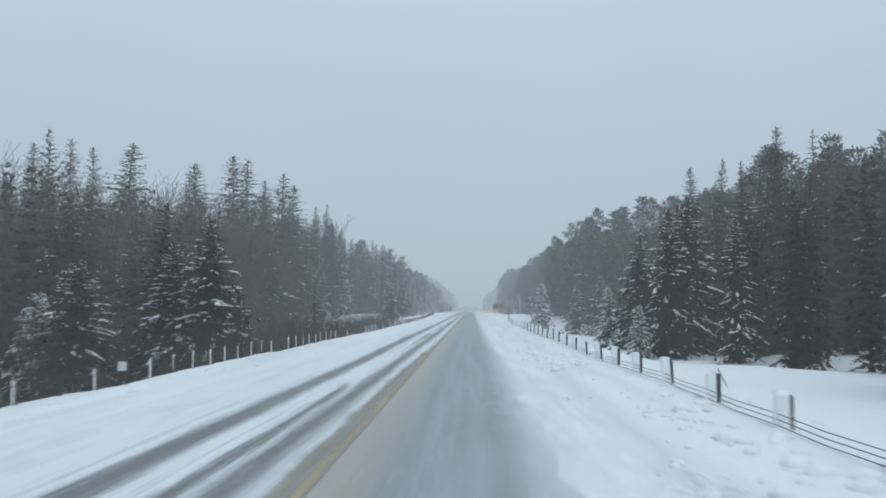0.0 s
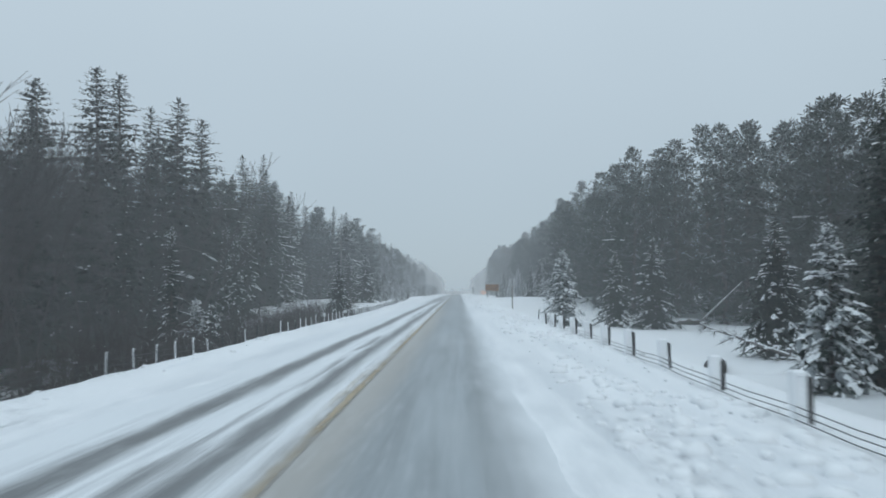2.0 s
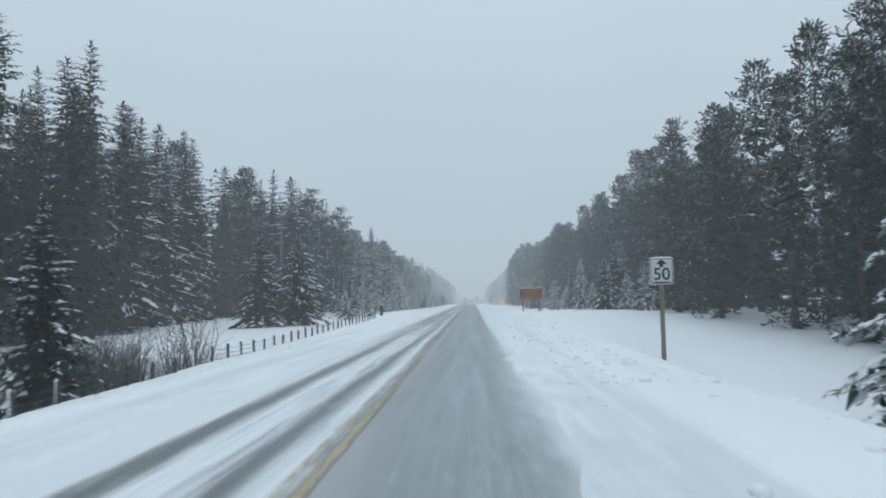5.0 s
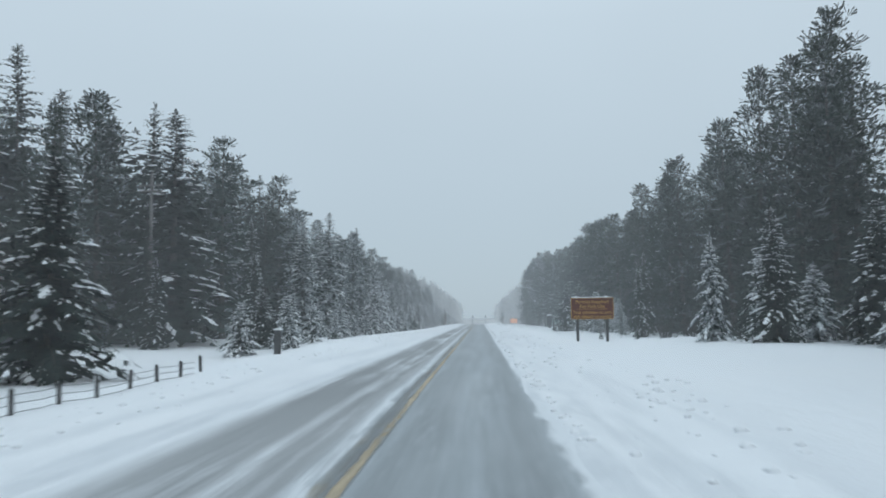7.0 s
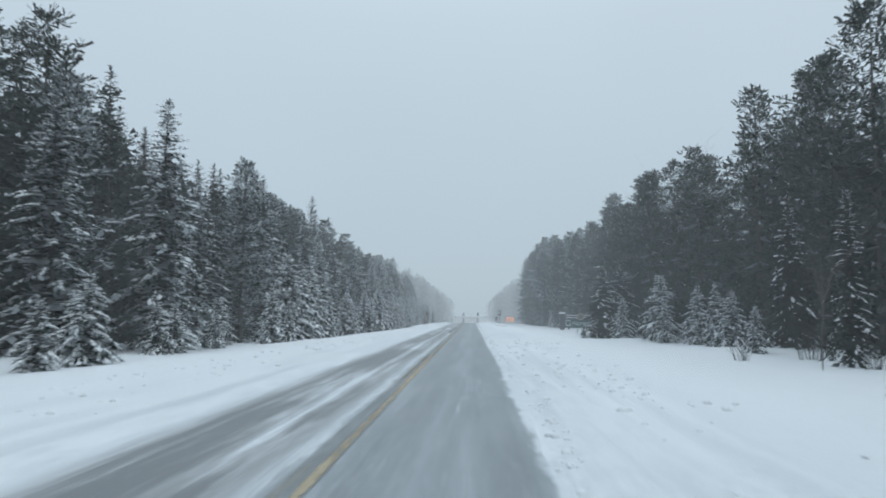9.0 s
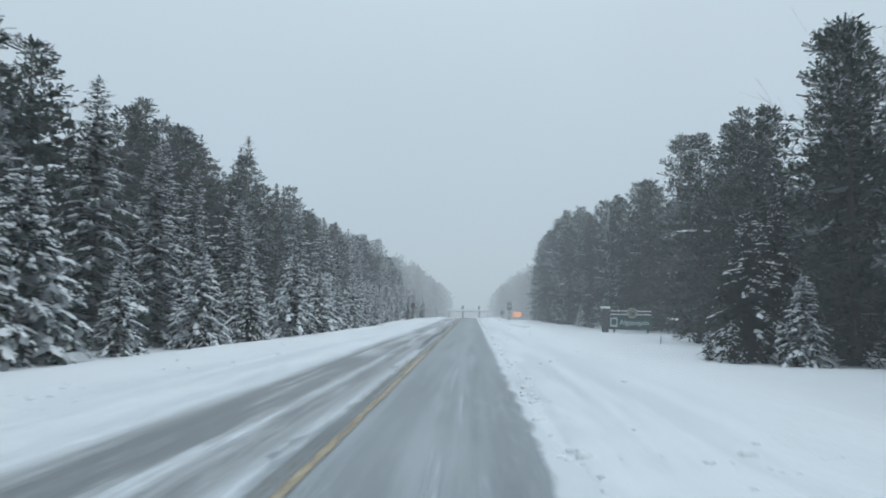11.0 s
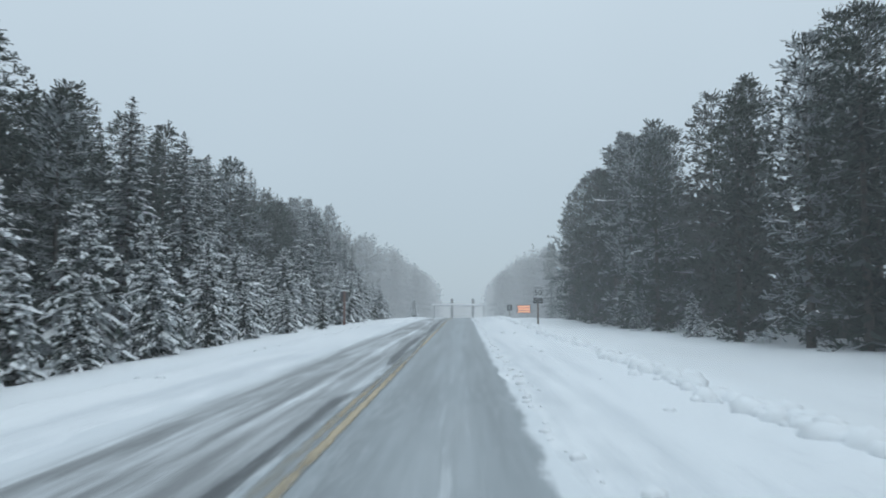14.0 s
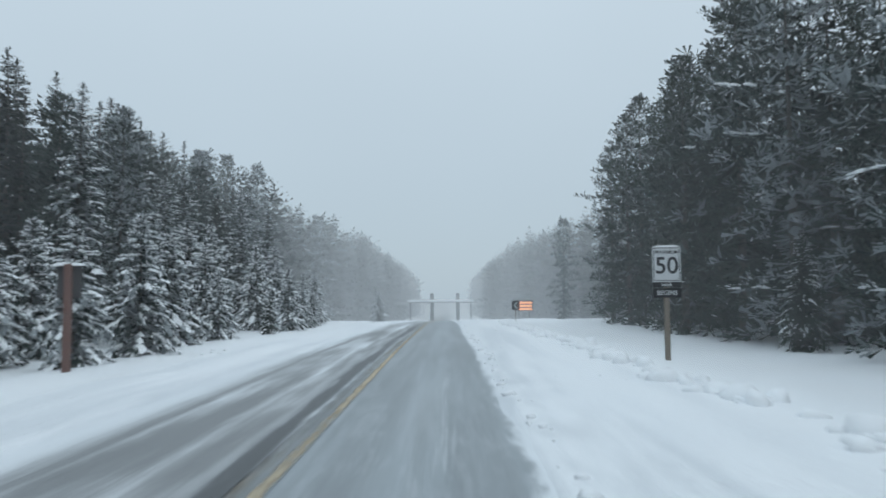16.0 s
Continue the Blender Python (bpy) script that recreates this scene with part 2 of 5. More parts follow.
def paint_material(name, centre, hidden):
    """Worn paint with a ragged outline; the asphalt shows where it has gone."""
    g = Graph(name, 0.6)
    n = g.noise(0.9, (1, 0.09, 1), 5, 0.62)
    f = g.noise(16.0, (1, 0.25, 1), 4, 0.65)
    e = g.noise(7.0, (1.5, 0.2, 1), 5, 0.65)
    g.colour(g.mix(f, (0.60, 0.47, 0.30), (0.73, 0.61, 0.43)))
    off = g.math("ABSOLUTE", g.math("SUBTRACT", g.x, centre))
    edge = g.math("SUBTRACT", 1.0, g.step(g.math("ADD", off, g.math("MULTIPLY", g.math("SUBTRACT", e, 0.5), 0.10)), 0.025, 0.085))
    early = g.math("MULTIPLY", g.step(g.y, 20.0, 36.0), g.math("SUBTRACT", 1.0, g.step(g.y, 65.0, 130.0)))
    gone = g.math("ADD", g.math("ADD", n, g.math("MULTIPLY", e, 0.35)), g.math("ADD", g.math("MULTIPLY", early, 0.06), hidden))
    gone = g.math("SUBTRACT", 1.0, g.math("MULTIPLY", g.step(gone, 0.56, 0.96), 0.95))
    g.put(g.b.inputs["Alpha"], g.math("MULTIPLY", g.math("MULTIPLY", edge, gone), g.math("ADD", 0.58, g.math("MULTIPLY", g.step(g.y, 60.0, 95.0), 0.17))))
    return g.m


def needle_material(name, a, b, frost=0.0):
    g = Graph(name, 0.75)
    g.b.inputs["Specular IOR Level"].default_value = 0.12
    c = g.mix(g.island(), a, b)
    c = g.mix(g.math("MULTIPLY", g.random(), 0.5), c, (0.046, 0.056, 0.046))
    if frost:
        # some sprays are plastered with blown snow
        g2 = g.math("FRACT", g.math("MULTIPLY", g.island(), 37.0))
        c = g.mix(g.math("MULTIPLY", g.step(g2, 1.0 - frost - 0.12, 1.0 - frost + 0.12), 0.75), c, (0.50, 0.54, 0.57))
    g.colour(c)
    return g.m


def bark_material(name, a, b):
    g = Graph(name, 0.9)
    n = g.noise(9.0, (1, 1, 0.2), 5, 0.65)
    g.colour(g.mix(n, a, b))
    g.bump(n, 0.6, 0.03)
    return g.m


def wood_material(name, a, b):
    g = Graph(name, 0.85)
    n = g.noise(14.0, (1, 1, 0.08), 4, 0.6)
    g.colour(g.mix(n, a, b))
    g.bump(n, 0.4, 0.01)
    return g.m


def plain_material(name, a, rough=0.6, metal=0.0, spread=0.15):
    g = Graph(name, rough)
    n = g.noise(5.0, detail=5, rough=0.6)
    g.colour(g.mix(n, tuple(v * (1 - spread) for v in a), tuple(min(1, v * (1 + spread)) for v in a)))
    g.b.inputs["Metallic"].default_value = metal
    g.b.inputs["Specular IOR Level"].default_value = 0.2
    return g.m


def glow_material(name, col, power):
    g = Graph(name, 0.5)
    g.colour(col)
    g.b.inputs["Emission Color"].default_value = (*col, 1)
    g.b.inputs["Emission Strength"].default_value = power
    return g.m


SNOW, GROUND, ROAD = snow_material(), ground_material(), road_material()
PAINT = (paint_material("worn_yellow_paint", 0.06, 0.0), paint_material("scraped_yellow_paint", -0.12, 0.2))
SPRUCE = needle_material("spruce_needles", (0.017, 0.029, 0.027), (0.036, 0.054, 0.049))
PINE = needle_material("pine_needles", (0.024, 0.042, 0.038), (0.052, 0.077, 0.067))
FROSTED = needle_material("frosted_needles", (0.026, 0.043, 0.040), (0.054, 0.076, 0.070), 0.46)
DUSTED = needle_material("dusted_needles", (0.020, 0.038, 0.033), (0.043, 0.070, 0.060), 0.03)
BARK = bark_material("grey_bark", (0.050, 0.045, 0.042), (0.13, 0.118, 0.11))
TWIG = bark_material("bare_twigs", (0.14, 0.13, 0.125), (0.25, 0.24, 0.235))
BRUSH = bark_material("brush_twigs", (0.050, 0.045, 0.044), (0.115, 0.106, 0.104))
HARDWOOD = bark_material("hardwood_twigs", (0.050, 0.047, 0.048), (0.115, 0.106, 0.107))
POST = wood_material("weathered_post", (0.045, 0.048, 0.050), (0.12, 0.12, 0.12))
SIGNPOST = wood_material("wooden_sign_post", (0.17, 0.14, 0.11), (0.28, 0.24, 0.20))
REDPOST = wood_material("red_brown_post", (0.15, 0.085, 0.07), (0.24, 0.14, 0.12))
BROWN = plain_material("brown_sign_board", (0.11, 0.018, 0.003), 0.9, 0, 0.35)
GOLD = plain_material("gold_lettering", (0.60, 0.34, 0.09), 0.8)
for m in (BROWN, GOLD):
    m.node_tree.nodes["Principled BSDF"].inputs["Specular IOR Level"].default_value = 0.03
STEEL = plain_material("galvanised_cable", (0.10, 0.105, 0.11), 0.45, 0.6)
WHITE = plain_material("white_sign_sheeting", (0.62, 0.64, 0.65), 0.45, 0, 0.06)
BLACK = plain_material("black_lettering", (0.02, 0.022, 0.025), 0.5)
GREEN = plain_material("dark_green_board", (0.030, 0.085, 0.080), 0.5)
STONE = plain_material("dark_stone_pier", (0.085, 0.088, 0.092), 0.85, 0, 0.35)
PALE = plain_material("pale_lettering", (0.55, 0.62, 0.63), 0.5)
TAN = plain_material("carved_emblem", (0.40, 0.40, 0.36), 0.7, 0, 0.3)
OCHRE = plain_material("weathered_carving", (0.24, 0.235, 0.20), 0.8, 0, 0.4)
GREY = plain_material("grey_board", (0.10, 0.10, 0.105), 0.7)
AMBER = glow_material("amber_lamps", (1.0, 0.34, 0.10), 1.25)


# ---- geometry helpers ----
def lerp(v, table):
    return float(np.interp(v, [a for a, _ in table], [b for _, b in table]))


def vnoise(x, y, seed=0):
    """Smooth value noise on arrays, -1 to 1."""
    x, y = np.asarray(x, float), np.asarray(y, float)
    xi, yi = np.floor(x).astype(np.int64), np.floor(y).astype(np.int64)
    u, v = x - xi, y - yi
    u, v = u * u * (3 - 2 * u), v * v * (3 - 2 * v)

    def h(a, b):
        n = (a * 374761393 + b * 668265263 + seed * 974634777) & 0xFFFFFFFF
        n = ((n ^ (n >> 13)) * 1274126177) & 0xFFFFFFFF
        return ((n ^ (n >> 16)) & 0xFFFF) / 32767.5 - 1

    return (h(xi, yi) * (1 - u) + h(xi + 1, yi) * u) * (1 - v) + (h(xi, yi + 1) * (1 - u) + h(xi + 1, yi + 1) * u) * v


ROAD_Z = ((0, 0), (345, 0), (375, -0.25), (420, -1.3), (520, -4.0), (700, -6.0), (3000, -6.0))
RIGHT_Z = ((-50, -0.5), (30, -0.7), (60, -1.5), (80, -2.3), (122, -2.2), (135, -1.1), (150, -0.1), (165, 0.25), (188, 0.15), (205, -0.2), (230, -0.4), (300, -0.85), (325, -0.5), (338, -0.6), (362, -0.6), (400, 0.1), (3000, 0.2))
LEFT_Z = ((-50, -2.0), (122, -2.1), (142, -0.9), (175, -0.4), (200, 0.0), (250, -0.4), (290, -0.7), (320, -0.35), (400, -0.1), (3000, 0.2))
BANK_Z = ((-50, -0.14), (30, -0.18), (60, -0.30), (110, -0.28), (146, 0.06), (165, 0.2), (200, 0.3), (250, 0.05), (290, -0.12), (330, -0.08), (3000, 0.1))

HOLLOW = ((-50, 3.0), (130, 3.0), (146, 0.0), (3000, 0.0))


def tab(v, table):
    return np.interp(v, [a for a, _ in table], [b for _, b in table])


def smooth(v, a, b):
    s = np.clip((v - a) / (b - a), 0, 1)
    return s * s * (3 - 2 * s)


def height(x, y, detail=True):
    """The snow surface; arrays or numbers."""
    x, y = np.asarray(x, float), np.asarray(y, float)
    base = tab(y, ROAD_Z)
    fray = 0.22 * vnoise(x * 0.9, y * 0.35, 3) + 0.12 * vnoise(x * 2.3, y * 0.9, 4) if detail else 0.0
    r = -0.03 + 0.08 * smooth(x + fray, 2.3, 2.85) + 0.08 * smooth(x, 3.0, 4.8)
    r = r + (tab(y, RIGHT_Z) - 0.13) * smooth(x, 5.1, 11.4)
    lft = -0.03 + 0.07 * smooth(-x + fray, 2.35, 3.2) + 0.06 * smooth(-x, 3.4, 5.0)
    lft = lft + (tab(y, BANK_Z) - 0.1) * smooth(-x, 4.2, 6.0) + (tab(y, LEFT_Z) - tab(y, BANK_Z)) * smooth(-x, 6.1 + 0.3 * smooth(y, 116, 146), 8.6 + 2.4 * smooth(y, 116, 146))
    # west of the first fence the ground falls away into a brushy hollow
    lft = lft - tab(y, HOLLOW) * smooth(-x, 7.0, 24.0)
    z = np.where(x > 0, r, lft)
    away = smooth(np.abs(x), 2.6, 4.5)
    if detail:
        z = z + away * (0.05 * vnoise(x * 0.35, y * 0.22, 5) + 0.025 * vnoise(x * 1.1, y * 0.8, 6) + 0.014 * vnoise(x * 3.1, y * 2.6, 7))
        rough = smooth(np.abs(x - 4.3), 1.4, 0.2) * smooth(vnoise(x * 0.4, y * 0.12, 8), -0.1, 0.5)
        rough = rough + 0.7 * smooth(np.abs(x + 4.6), 1.2, 0.2) * smooth(vnoise(x * 0.4, y * 0.12, 9), 0.0, 0.6)
        z = z + rough * (0.06 * np.abs(vnoise(x * 2.1, y * 1.3, 10)) - 0.025 * smooth(vnoise(x * 1.9, y * 1.1, 12), 0.1, 0.7))
        z = z + smooth(np.abs(x), 7, 14) * 0.22 * vnoise(x * 0.16, y * 0.13, 11)
    # the hollow round the culvert's mouth
    z = z - 1.3 * np.exp(-((x - 13.9) ** 2 + (y - 78.2) ** 2) / 7.0)
    return z + base


def ground_at(x, y):
    return float(height(x, y))


def raw(name, V, F, mats, smooth_faces=False, slots=None):
    """A mesh from arrays; F is an n x 3 or n x 4 array."""
    V, F = np.asarray(V, np.float32), np.asarray(F, np.int32)
    me = bpy.data.meshes.new(name)
    k = F.shape[1]
    me.vertices.add(len(V))
    me.vertices.foreach_set("co", V.ravel())
    me.loops.add(F.size)
    me.loops.foreach_set("vertex_index", F.ravel())
    me.polygons.add(len(F))
    me.polygons.foreach_set("loop_start", np.arange(len(F), dtype=np.int32) * k)
    if smooth_faces:
        me.polygons.foreach_set("use_smooth", np.ones(len(F), bool))
    for m in mats:
        me.materials.append(m)
    if slots is not None:
        me.polygons.foreach_set("material_index", np.asarray(slots, np.int32))
    me.update(calc_edges=True)
    return me


def part(name, bm, material, parent, label=""):
    """Links a bmesh as one mesh object under a thing or a part."""
    me = bpy.data.meshes.new(name)
    bm.to_mesh(me)
    bm.free()
    me.materials.append(material)
    ob = new(name, me)
    ob.parent = parent
    return tagged(ob, label)


def shared(name, me, parent, m=None, label=""):
    ob = new(name, me)
    ob.parent = parent
    if m is not None:
        ob.matrix_basis = m
    return tagged(ob, label)


def thing(name, m, label, category, group=""):
    ob = new(name)
    ob.empty_display_size = 0.2
    ob.matrix_basis = m
    return tagged(ob, label, category, group)


def box(sx, sy, sz, at=(0, 0, 0), bevel=0.01, bm=None):
    """A box that stands on at, with bevelled edges."""
    own = bmesh.new()
    bmesh.ops.create_cube(own, size=1, matrix=Matrix.Translation((at[0], at[1], at[2] + sz / 2)) @ Matrix.Diagonal((sx, sy, sz, 1)))
    if bevel:
        bmesh.ops.bevel(own, geom=own.edges[:], offset=bevel, segments=1, affect="EDGES")
    if bm is None:
        return own
    tmp = bpy.data.meshes.new("tmp")
    own.to_mesh(tmp)
    own.free()
    bm.from_mesh(tmp)
    bpy.data.meshes.remove(tmp)
    return bm


def rod(points, radii, sides=6):
    """A tapered tube through points, as arrays of vertices and quads."""
    P = np.asarray(points, float)
    V, F = [], []
    for i, p in enumerate(P):
        d = P[min(i + 1, len(P) - 1)] - P[max(i - 1, 0)]
        d = d / (np.linalg.norm(d) + 1e-9)
        a = np.cross(d, (0, 0, 1.0) if abs(d[2]) < 0.9 else (1.0, 0, 0))
        a /= np.linalg.norm(a)
        b = np.cross(d, a)
        for k in range(sides):
            w = 2 * math.pi * k / sides
            V.append(p + radii[i] * (math.cos(w) * a + math.sin(w) * b))
    for i in range(len(P) - 1):
        for k in range(sides):
            n = (k + 1) % sides
            F.append((i * sides + k, i * sides + n, (i + 1) * sides + n, (i + 1) * sides + k))
    return np.array(V), np.array(F)


def join(chunks):
    """Several (V, F) pairs as one."""
    V, F, n = [], [], 0
    for v, f in chunks:
        V.append(v)
        F.append(f + n)
        n += len(v)
    return np.concatenate(V), np.concatenate(F)


def lump(rng, r, flat=0.55):
    """A clod: an uneven squashed ball of 20 triangles."""
    p = (1 + 5 ** 0.5) / 2
    V = np.array([(-1, p, 0), (1, p, 0), (-1, -p, 0), (1, -p, 0), (0, -1, p), (0, 1, p), (0, -1, -p), (0, 1, -p), (p, 0, -1), (p, 0, 1), (-p, 0, -1), (-p, 0, 1)]) / 1.9
    F = np.array([(0, 11, 5), (0, 5, 1), (0, 1, 7), (0, 7, 10), (0, 10, 11), (1, 5, 9), (5, 11, 4), (11, 10, 2), (10, 7, 6), (7, 1, 8), (3, 9, 4), (3, 4, 2), (3, 2, 6), (3, 6, 8), (3, 8, 9), (4, 9, 5), (2, 4, 11), (6, 2, 10), (8, 6, 7), (9, 8, 1)])
    V = V * rng.uniform(0.75, 1.25, (12, 1)) * r
    V[:, 2] *= flat
    a = rng.uniform(0, 6.28)
    c, s = math.cos(a), math.sin(a)
    return V @ np.array([(c, s, 0), (-s, c, 0), (0, 0, 1)]) * np.array([rng.uniform(0.8, 1.4), 1, 1]), F


def text_mesh(body, size, material, spread=1.0):
    """Lettering as a thin mesh, centred, in the x-z plane, facing -y."""
    cu = bpy.data.curves.new("lettering", "FONT")
    cu.body, cu.size, cu.align_x, cu.align_y, cu.extrude, cu.offset = body, size, "CENTER", "CENTER", 0.004, 0.012 * size * spread
    ob = bpy.data.objects.new("lettering", cu)
    scene.collection.objects.link(ob)
    me = bpy.data.meshes.new_from_object(ob.evaluated_get(bpy.context.evaluated_depsgraph_get()))
    bpy.data.objects.remove(ob)
    me.transform(Matrix.Rotation(radians(90), 4, "X"))
    me.materials.clear()
    me.materials.append(material)
    return me


# ---- ground and road ----
def graded(a, b, step, grow, far):
    v, out, s = b, list(np.arange(a, b + 1e-6, step)), step
    while v < far:
        s *= grow
        v += s
        out.append(v)
    return out


xs_r = graded(0.4, 7.0, 0.2, 1.14, 1500)
xs = np.array([-v for v in reversed(xs_r)] + xs_r)
ys = np.array([-400, -200, -100, -50, -25, -12, -6] + graded(-3, 420, 0.55, 1.09, 2500))
gx, gy = np.meshgrid(xs, ys)
gz = height(gx, gy)
n = len(xs)
jj, ii = np.meshgrid(np.arange(len(ys) - 1), np.arange(n - 1), indexing="ij")
q = (jj * n + ii).ravel()
ground = new("ground", raw("ground", np.stack([gx.ravel(), gy.ravel(), gz.ravel()], 1), np.stack([q, q + 1, q + n + 1, q + n], 1), [GROUND], True))
tagged(ground, "deep white snow over the verges and fields beside the road", "snow", kind="structure")


def strip(name, x0, x1, lift, material, step=6.0, start=-400.0):
    yy = np.array([v for v in [-400.0, -60.0] + list(np.arange(-6, 520, step)) + [700.0, 1500.0] if v >= start])
    zz = tab(yy, ROAD_Z) + lift
    V = np.concatenate([np.stack([np.full_like(yy, x0), yy, zz], 1), np.stack([np.full_like(yy, x1), yy, zz], 1)])
    k = len(yy)
    F = np.array([(i, k + i, k + i + 1, i + 1) for i in range(k - 1)])
    return new(name, raw(name, V, F, [material]))


tagged(strip("road", -3.7, 3.5, 0.0, ROAD), "salt-streaked grey asphalt road with packed snow and wheel tracks", "road", kind="structure")
for x0, paint in ((-0.03, PAINT[0]), (-0.21, PAINT[1])):
    tagged(strip("centre_line", x0, x0 + 0.18, 0.005, paint, 6.0, -60.0), "worn yellow centre line half covered by snow", "road marking", kind="structure")

# clods that the plough threw along both shoulders
rng = np.random.default_rng(11)
chunks = []
for k in range(4200):
    y = rng.uniform(0, 400)
    side = rng.random() < 0.62
    x = rng.normal(4.3, 0.75) if side else -rng.normal(4.9, 0.55)
    if abs(x) < 3.0:
        continue
    if vnoise(x * 0.4, y * 0.12, 8 if side else 9) < -0.05 and rng.random() < 0.85 or y > 232 and rng.random() < 0.8:
        continue
    v, f = lump(rng, 0.022 + 0.075 * rng.random() ** 2.2 * (1.0 if side else 0.8), 0.75)
    chunks.append((v + np.array([x, y, ground_at(x, y) + 0.01]), f))
for k in range(1500):
    # lumpy broken snow beside the first rail
    y, x = rng.uniform(4, 96), rng.normal(4.2, 0.55)
    if x < 3.1 or vnoise(x * 0.6, y * 0.25, 31) < 0.0:
        continue
    v, f = lump(rng, 0.03 + 0.12 * rng.random() ** 1.6, 0.75)
    chunks.append((v + np.array([x, y, ground_at(x, y)]), f))
for k in range(1500):
    # a low windrow of broken blocks beside the last stretch, in heaps with gaps
    y = rng.uniform(284, 372)
    if vnoise(y * 0.45, 0.5, 41) < -0.25 and rng.random() < 0.85:
        continue
    x = 5.62 + 0.12 * float(vnoise(y * 0.2, 3.5, 42)) + rng.normal(0, 0.20)
    v, f = lump(rng, 0.04 + 0.22 * rng.random() ** 2.2, 0.85)
    chunks.append((v + np.array([x, y, ground_at(x, y) + 0.01]), f))
for k in range(700):
    # crumbs left by the plough's edge along the bare lane
    y = rng.uniform(150, 372)
    x = 2.62 + 0.10 * float(vnoise(y * 0.3, 7.5, 43)) + rng.normal(0, 0.09)
    v, f = lump(rng, 0.02 + 0.07 * rng.random() ** 2.2, 0.7)
    chunks.append((v + np.array([x, y, ground_at(x, y) + 0.005]), f))
V, F = join(chunks)
tagged(new("snow_clods", raw("snow_clods", V, F, [SNOW], True)), "broken snow clods scattered along the ploughed shoulders", "snow", kind="stuff")


SLUSH = plain_material("dirty_slush", (0.64, 0.67, 0.70), 0.8, 0, 0.3)
chunks = []
rng = np.random.default_rng(12)
while len(chunks) < 260:
    y = rng.uniform(0, 400)
    side = rng.random() < 0.7
    x = rng.normal(4.1, 0.75) if side else -rng.normal(4.8, 0.6)
    if x < 2.9 and side or y > 232 or vnoise(x * 0.5, y * 0.2, 21) + 0.6 * vnoise(x * 1.7, y * 0.9, 22) < 0.42:
        continue
    v, f = lump(rng, rng.uniform(0.012, 0.032), 0.45)
    chunks.append((v + np.array([x, y, ground_at(x, y) + 0.008]), f))
V, F = join(chunks)
tagged(new("slush_crumbs", raw("slush_crumbs", V, F, [SLUSH], True)), "grey slush crumbs flung onto the snowy shoulders", "slush", kind="stuff")


# ---- trees ----
def sprays(rng, roots, dirs, lens, widths, spikes, base=0.11):
    """Needle sprays: a bent kite each, with side spikes."""
    m = len(roots)
    dirs = dirs / np.linalg.norm(dirs, axis=1, keepdims=True)
    side = np.cross(dirs, np.array([0, 0, 1.0]))
    side /= np.linalg.norm(side, axis=1, keepdims=True) + 1e-9
    up = np.cross(side, dirs)
    tip = roots + dirs * lens[:, None]
    mid = roots + dirs * (lens * rng.uniform(0.35, 0.6, m))[:, None]
    sag = (widths * rng.uniform(0.2, 0.9, m))[:, None] * up
    a, b = mid + side * widths[:, None] - sag, mid - side * widths[:, None] - sag
    V = np.stack([roots, a, tip, b], 1).reshape(-1, 3)
    o = np.arange(m)[:, None] * 4
    F = [o + np.array([[0, 1, 2]]), o + np.array([[0, 2, 3]])]
    n = len(V)
    for s in range(spikes):
        q = rng.uniform(0.15, 0.8, m)
        p = roots + dirs * (lens * q)[:, None]
        sg = np.where(rng.random(m) < 0.5, -1, 1)
        d = dirs * 0.8 + side * (sg * rng.uniform(0.5, 1.1, m))[:, None] + up * rng.uniform(-0.7, 0.35, m)[:, None]
        w = dirs * (lens * base)[:, None]
        t = p + d * (lens * rng.uniform(0.3, 0.55, m))[:, None]
        V = np.concatenate([V, np.stack([p - w, p + w, t], 1).reshape(-1, 3)])
        F.append(n + np.arange(m)[:, None] * 3 + np.array([[0, 1, 2]]))
        n += 3 * m
    return V, np.concatenate(F), (a, b, tip, mid, up)


def tufts(rng, roots, dirs, lens, blades=5, spread=0.8, width=0.13):
    """Brushes of long needles: blades that fan out of one root."""
    m = len(roots)
    dirs = dirs / np.linalg.norm(dirs, axis=1, keepdims=True)
    V, F = [roots[:, None, :]], []
    for k in range(blades):
        d = dirs + rng.normal(0, spread, (m, 3)) * np.array([1, 1, 0.8])
        d /= np.linalg.norm(d, axis=1, keepdims=True)
        side = np.cross(d, rng.normal(0, 1, (m, 3)))
        side *= (width * lens / (np.linalg.norm(side, axis=1) + 1e-9))[:, None]
        tip = roots + d * (lens * rng.uniform(0.7, 1.25, m))[:, None]
        V += [(tip + side)[:, None, :], (tip - side * 0.6)[:, None, :]]
        F.append(np.arange(m)[:, None] * (1 + 2 * blades) + np.array([[0, 1 + 2 * k, 2 + 2 * k]]))
    return np.concatenate(V, 1).reshape(-1, 3), np.concatenate(F)


def bough_cap(rng, at, d, s0, s1, w, h):
    """Snow lying along the top of one bough: a ragged saddle that thins at both ends."""
    side = np.array([-d[1], d[0], 0.0])
    V, F = [], []
    for i, u in enumerate((0.0, 0.28, 0.62, 1.0)):
        c = at(s0 + (s1 - s0) * u)
        k = (0.35, 1.0, 0.85, 0.2)[i]
        l, r = w * k * rng.uniform(0.55, 1.3), w * k * rng.uniform(0.55, 1.3)
        V += [c + side * l - np.array([0, 0, 0.45 * l]), c + np.array([0, 0, h * k * rng.uniform(0.7, 1.3)]) + side * rng.normal(0, 0.2 * w), c - side * r - np.array([0, 0, 0.45 * r])]
    for i in range(3):
        for j in range(2):
            q = i * 3 + j
            F += [(q, q + 1, q + 4), (q, q + 4, q + 3)]
    return np.array(V), np.array(F)


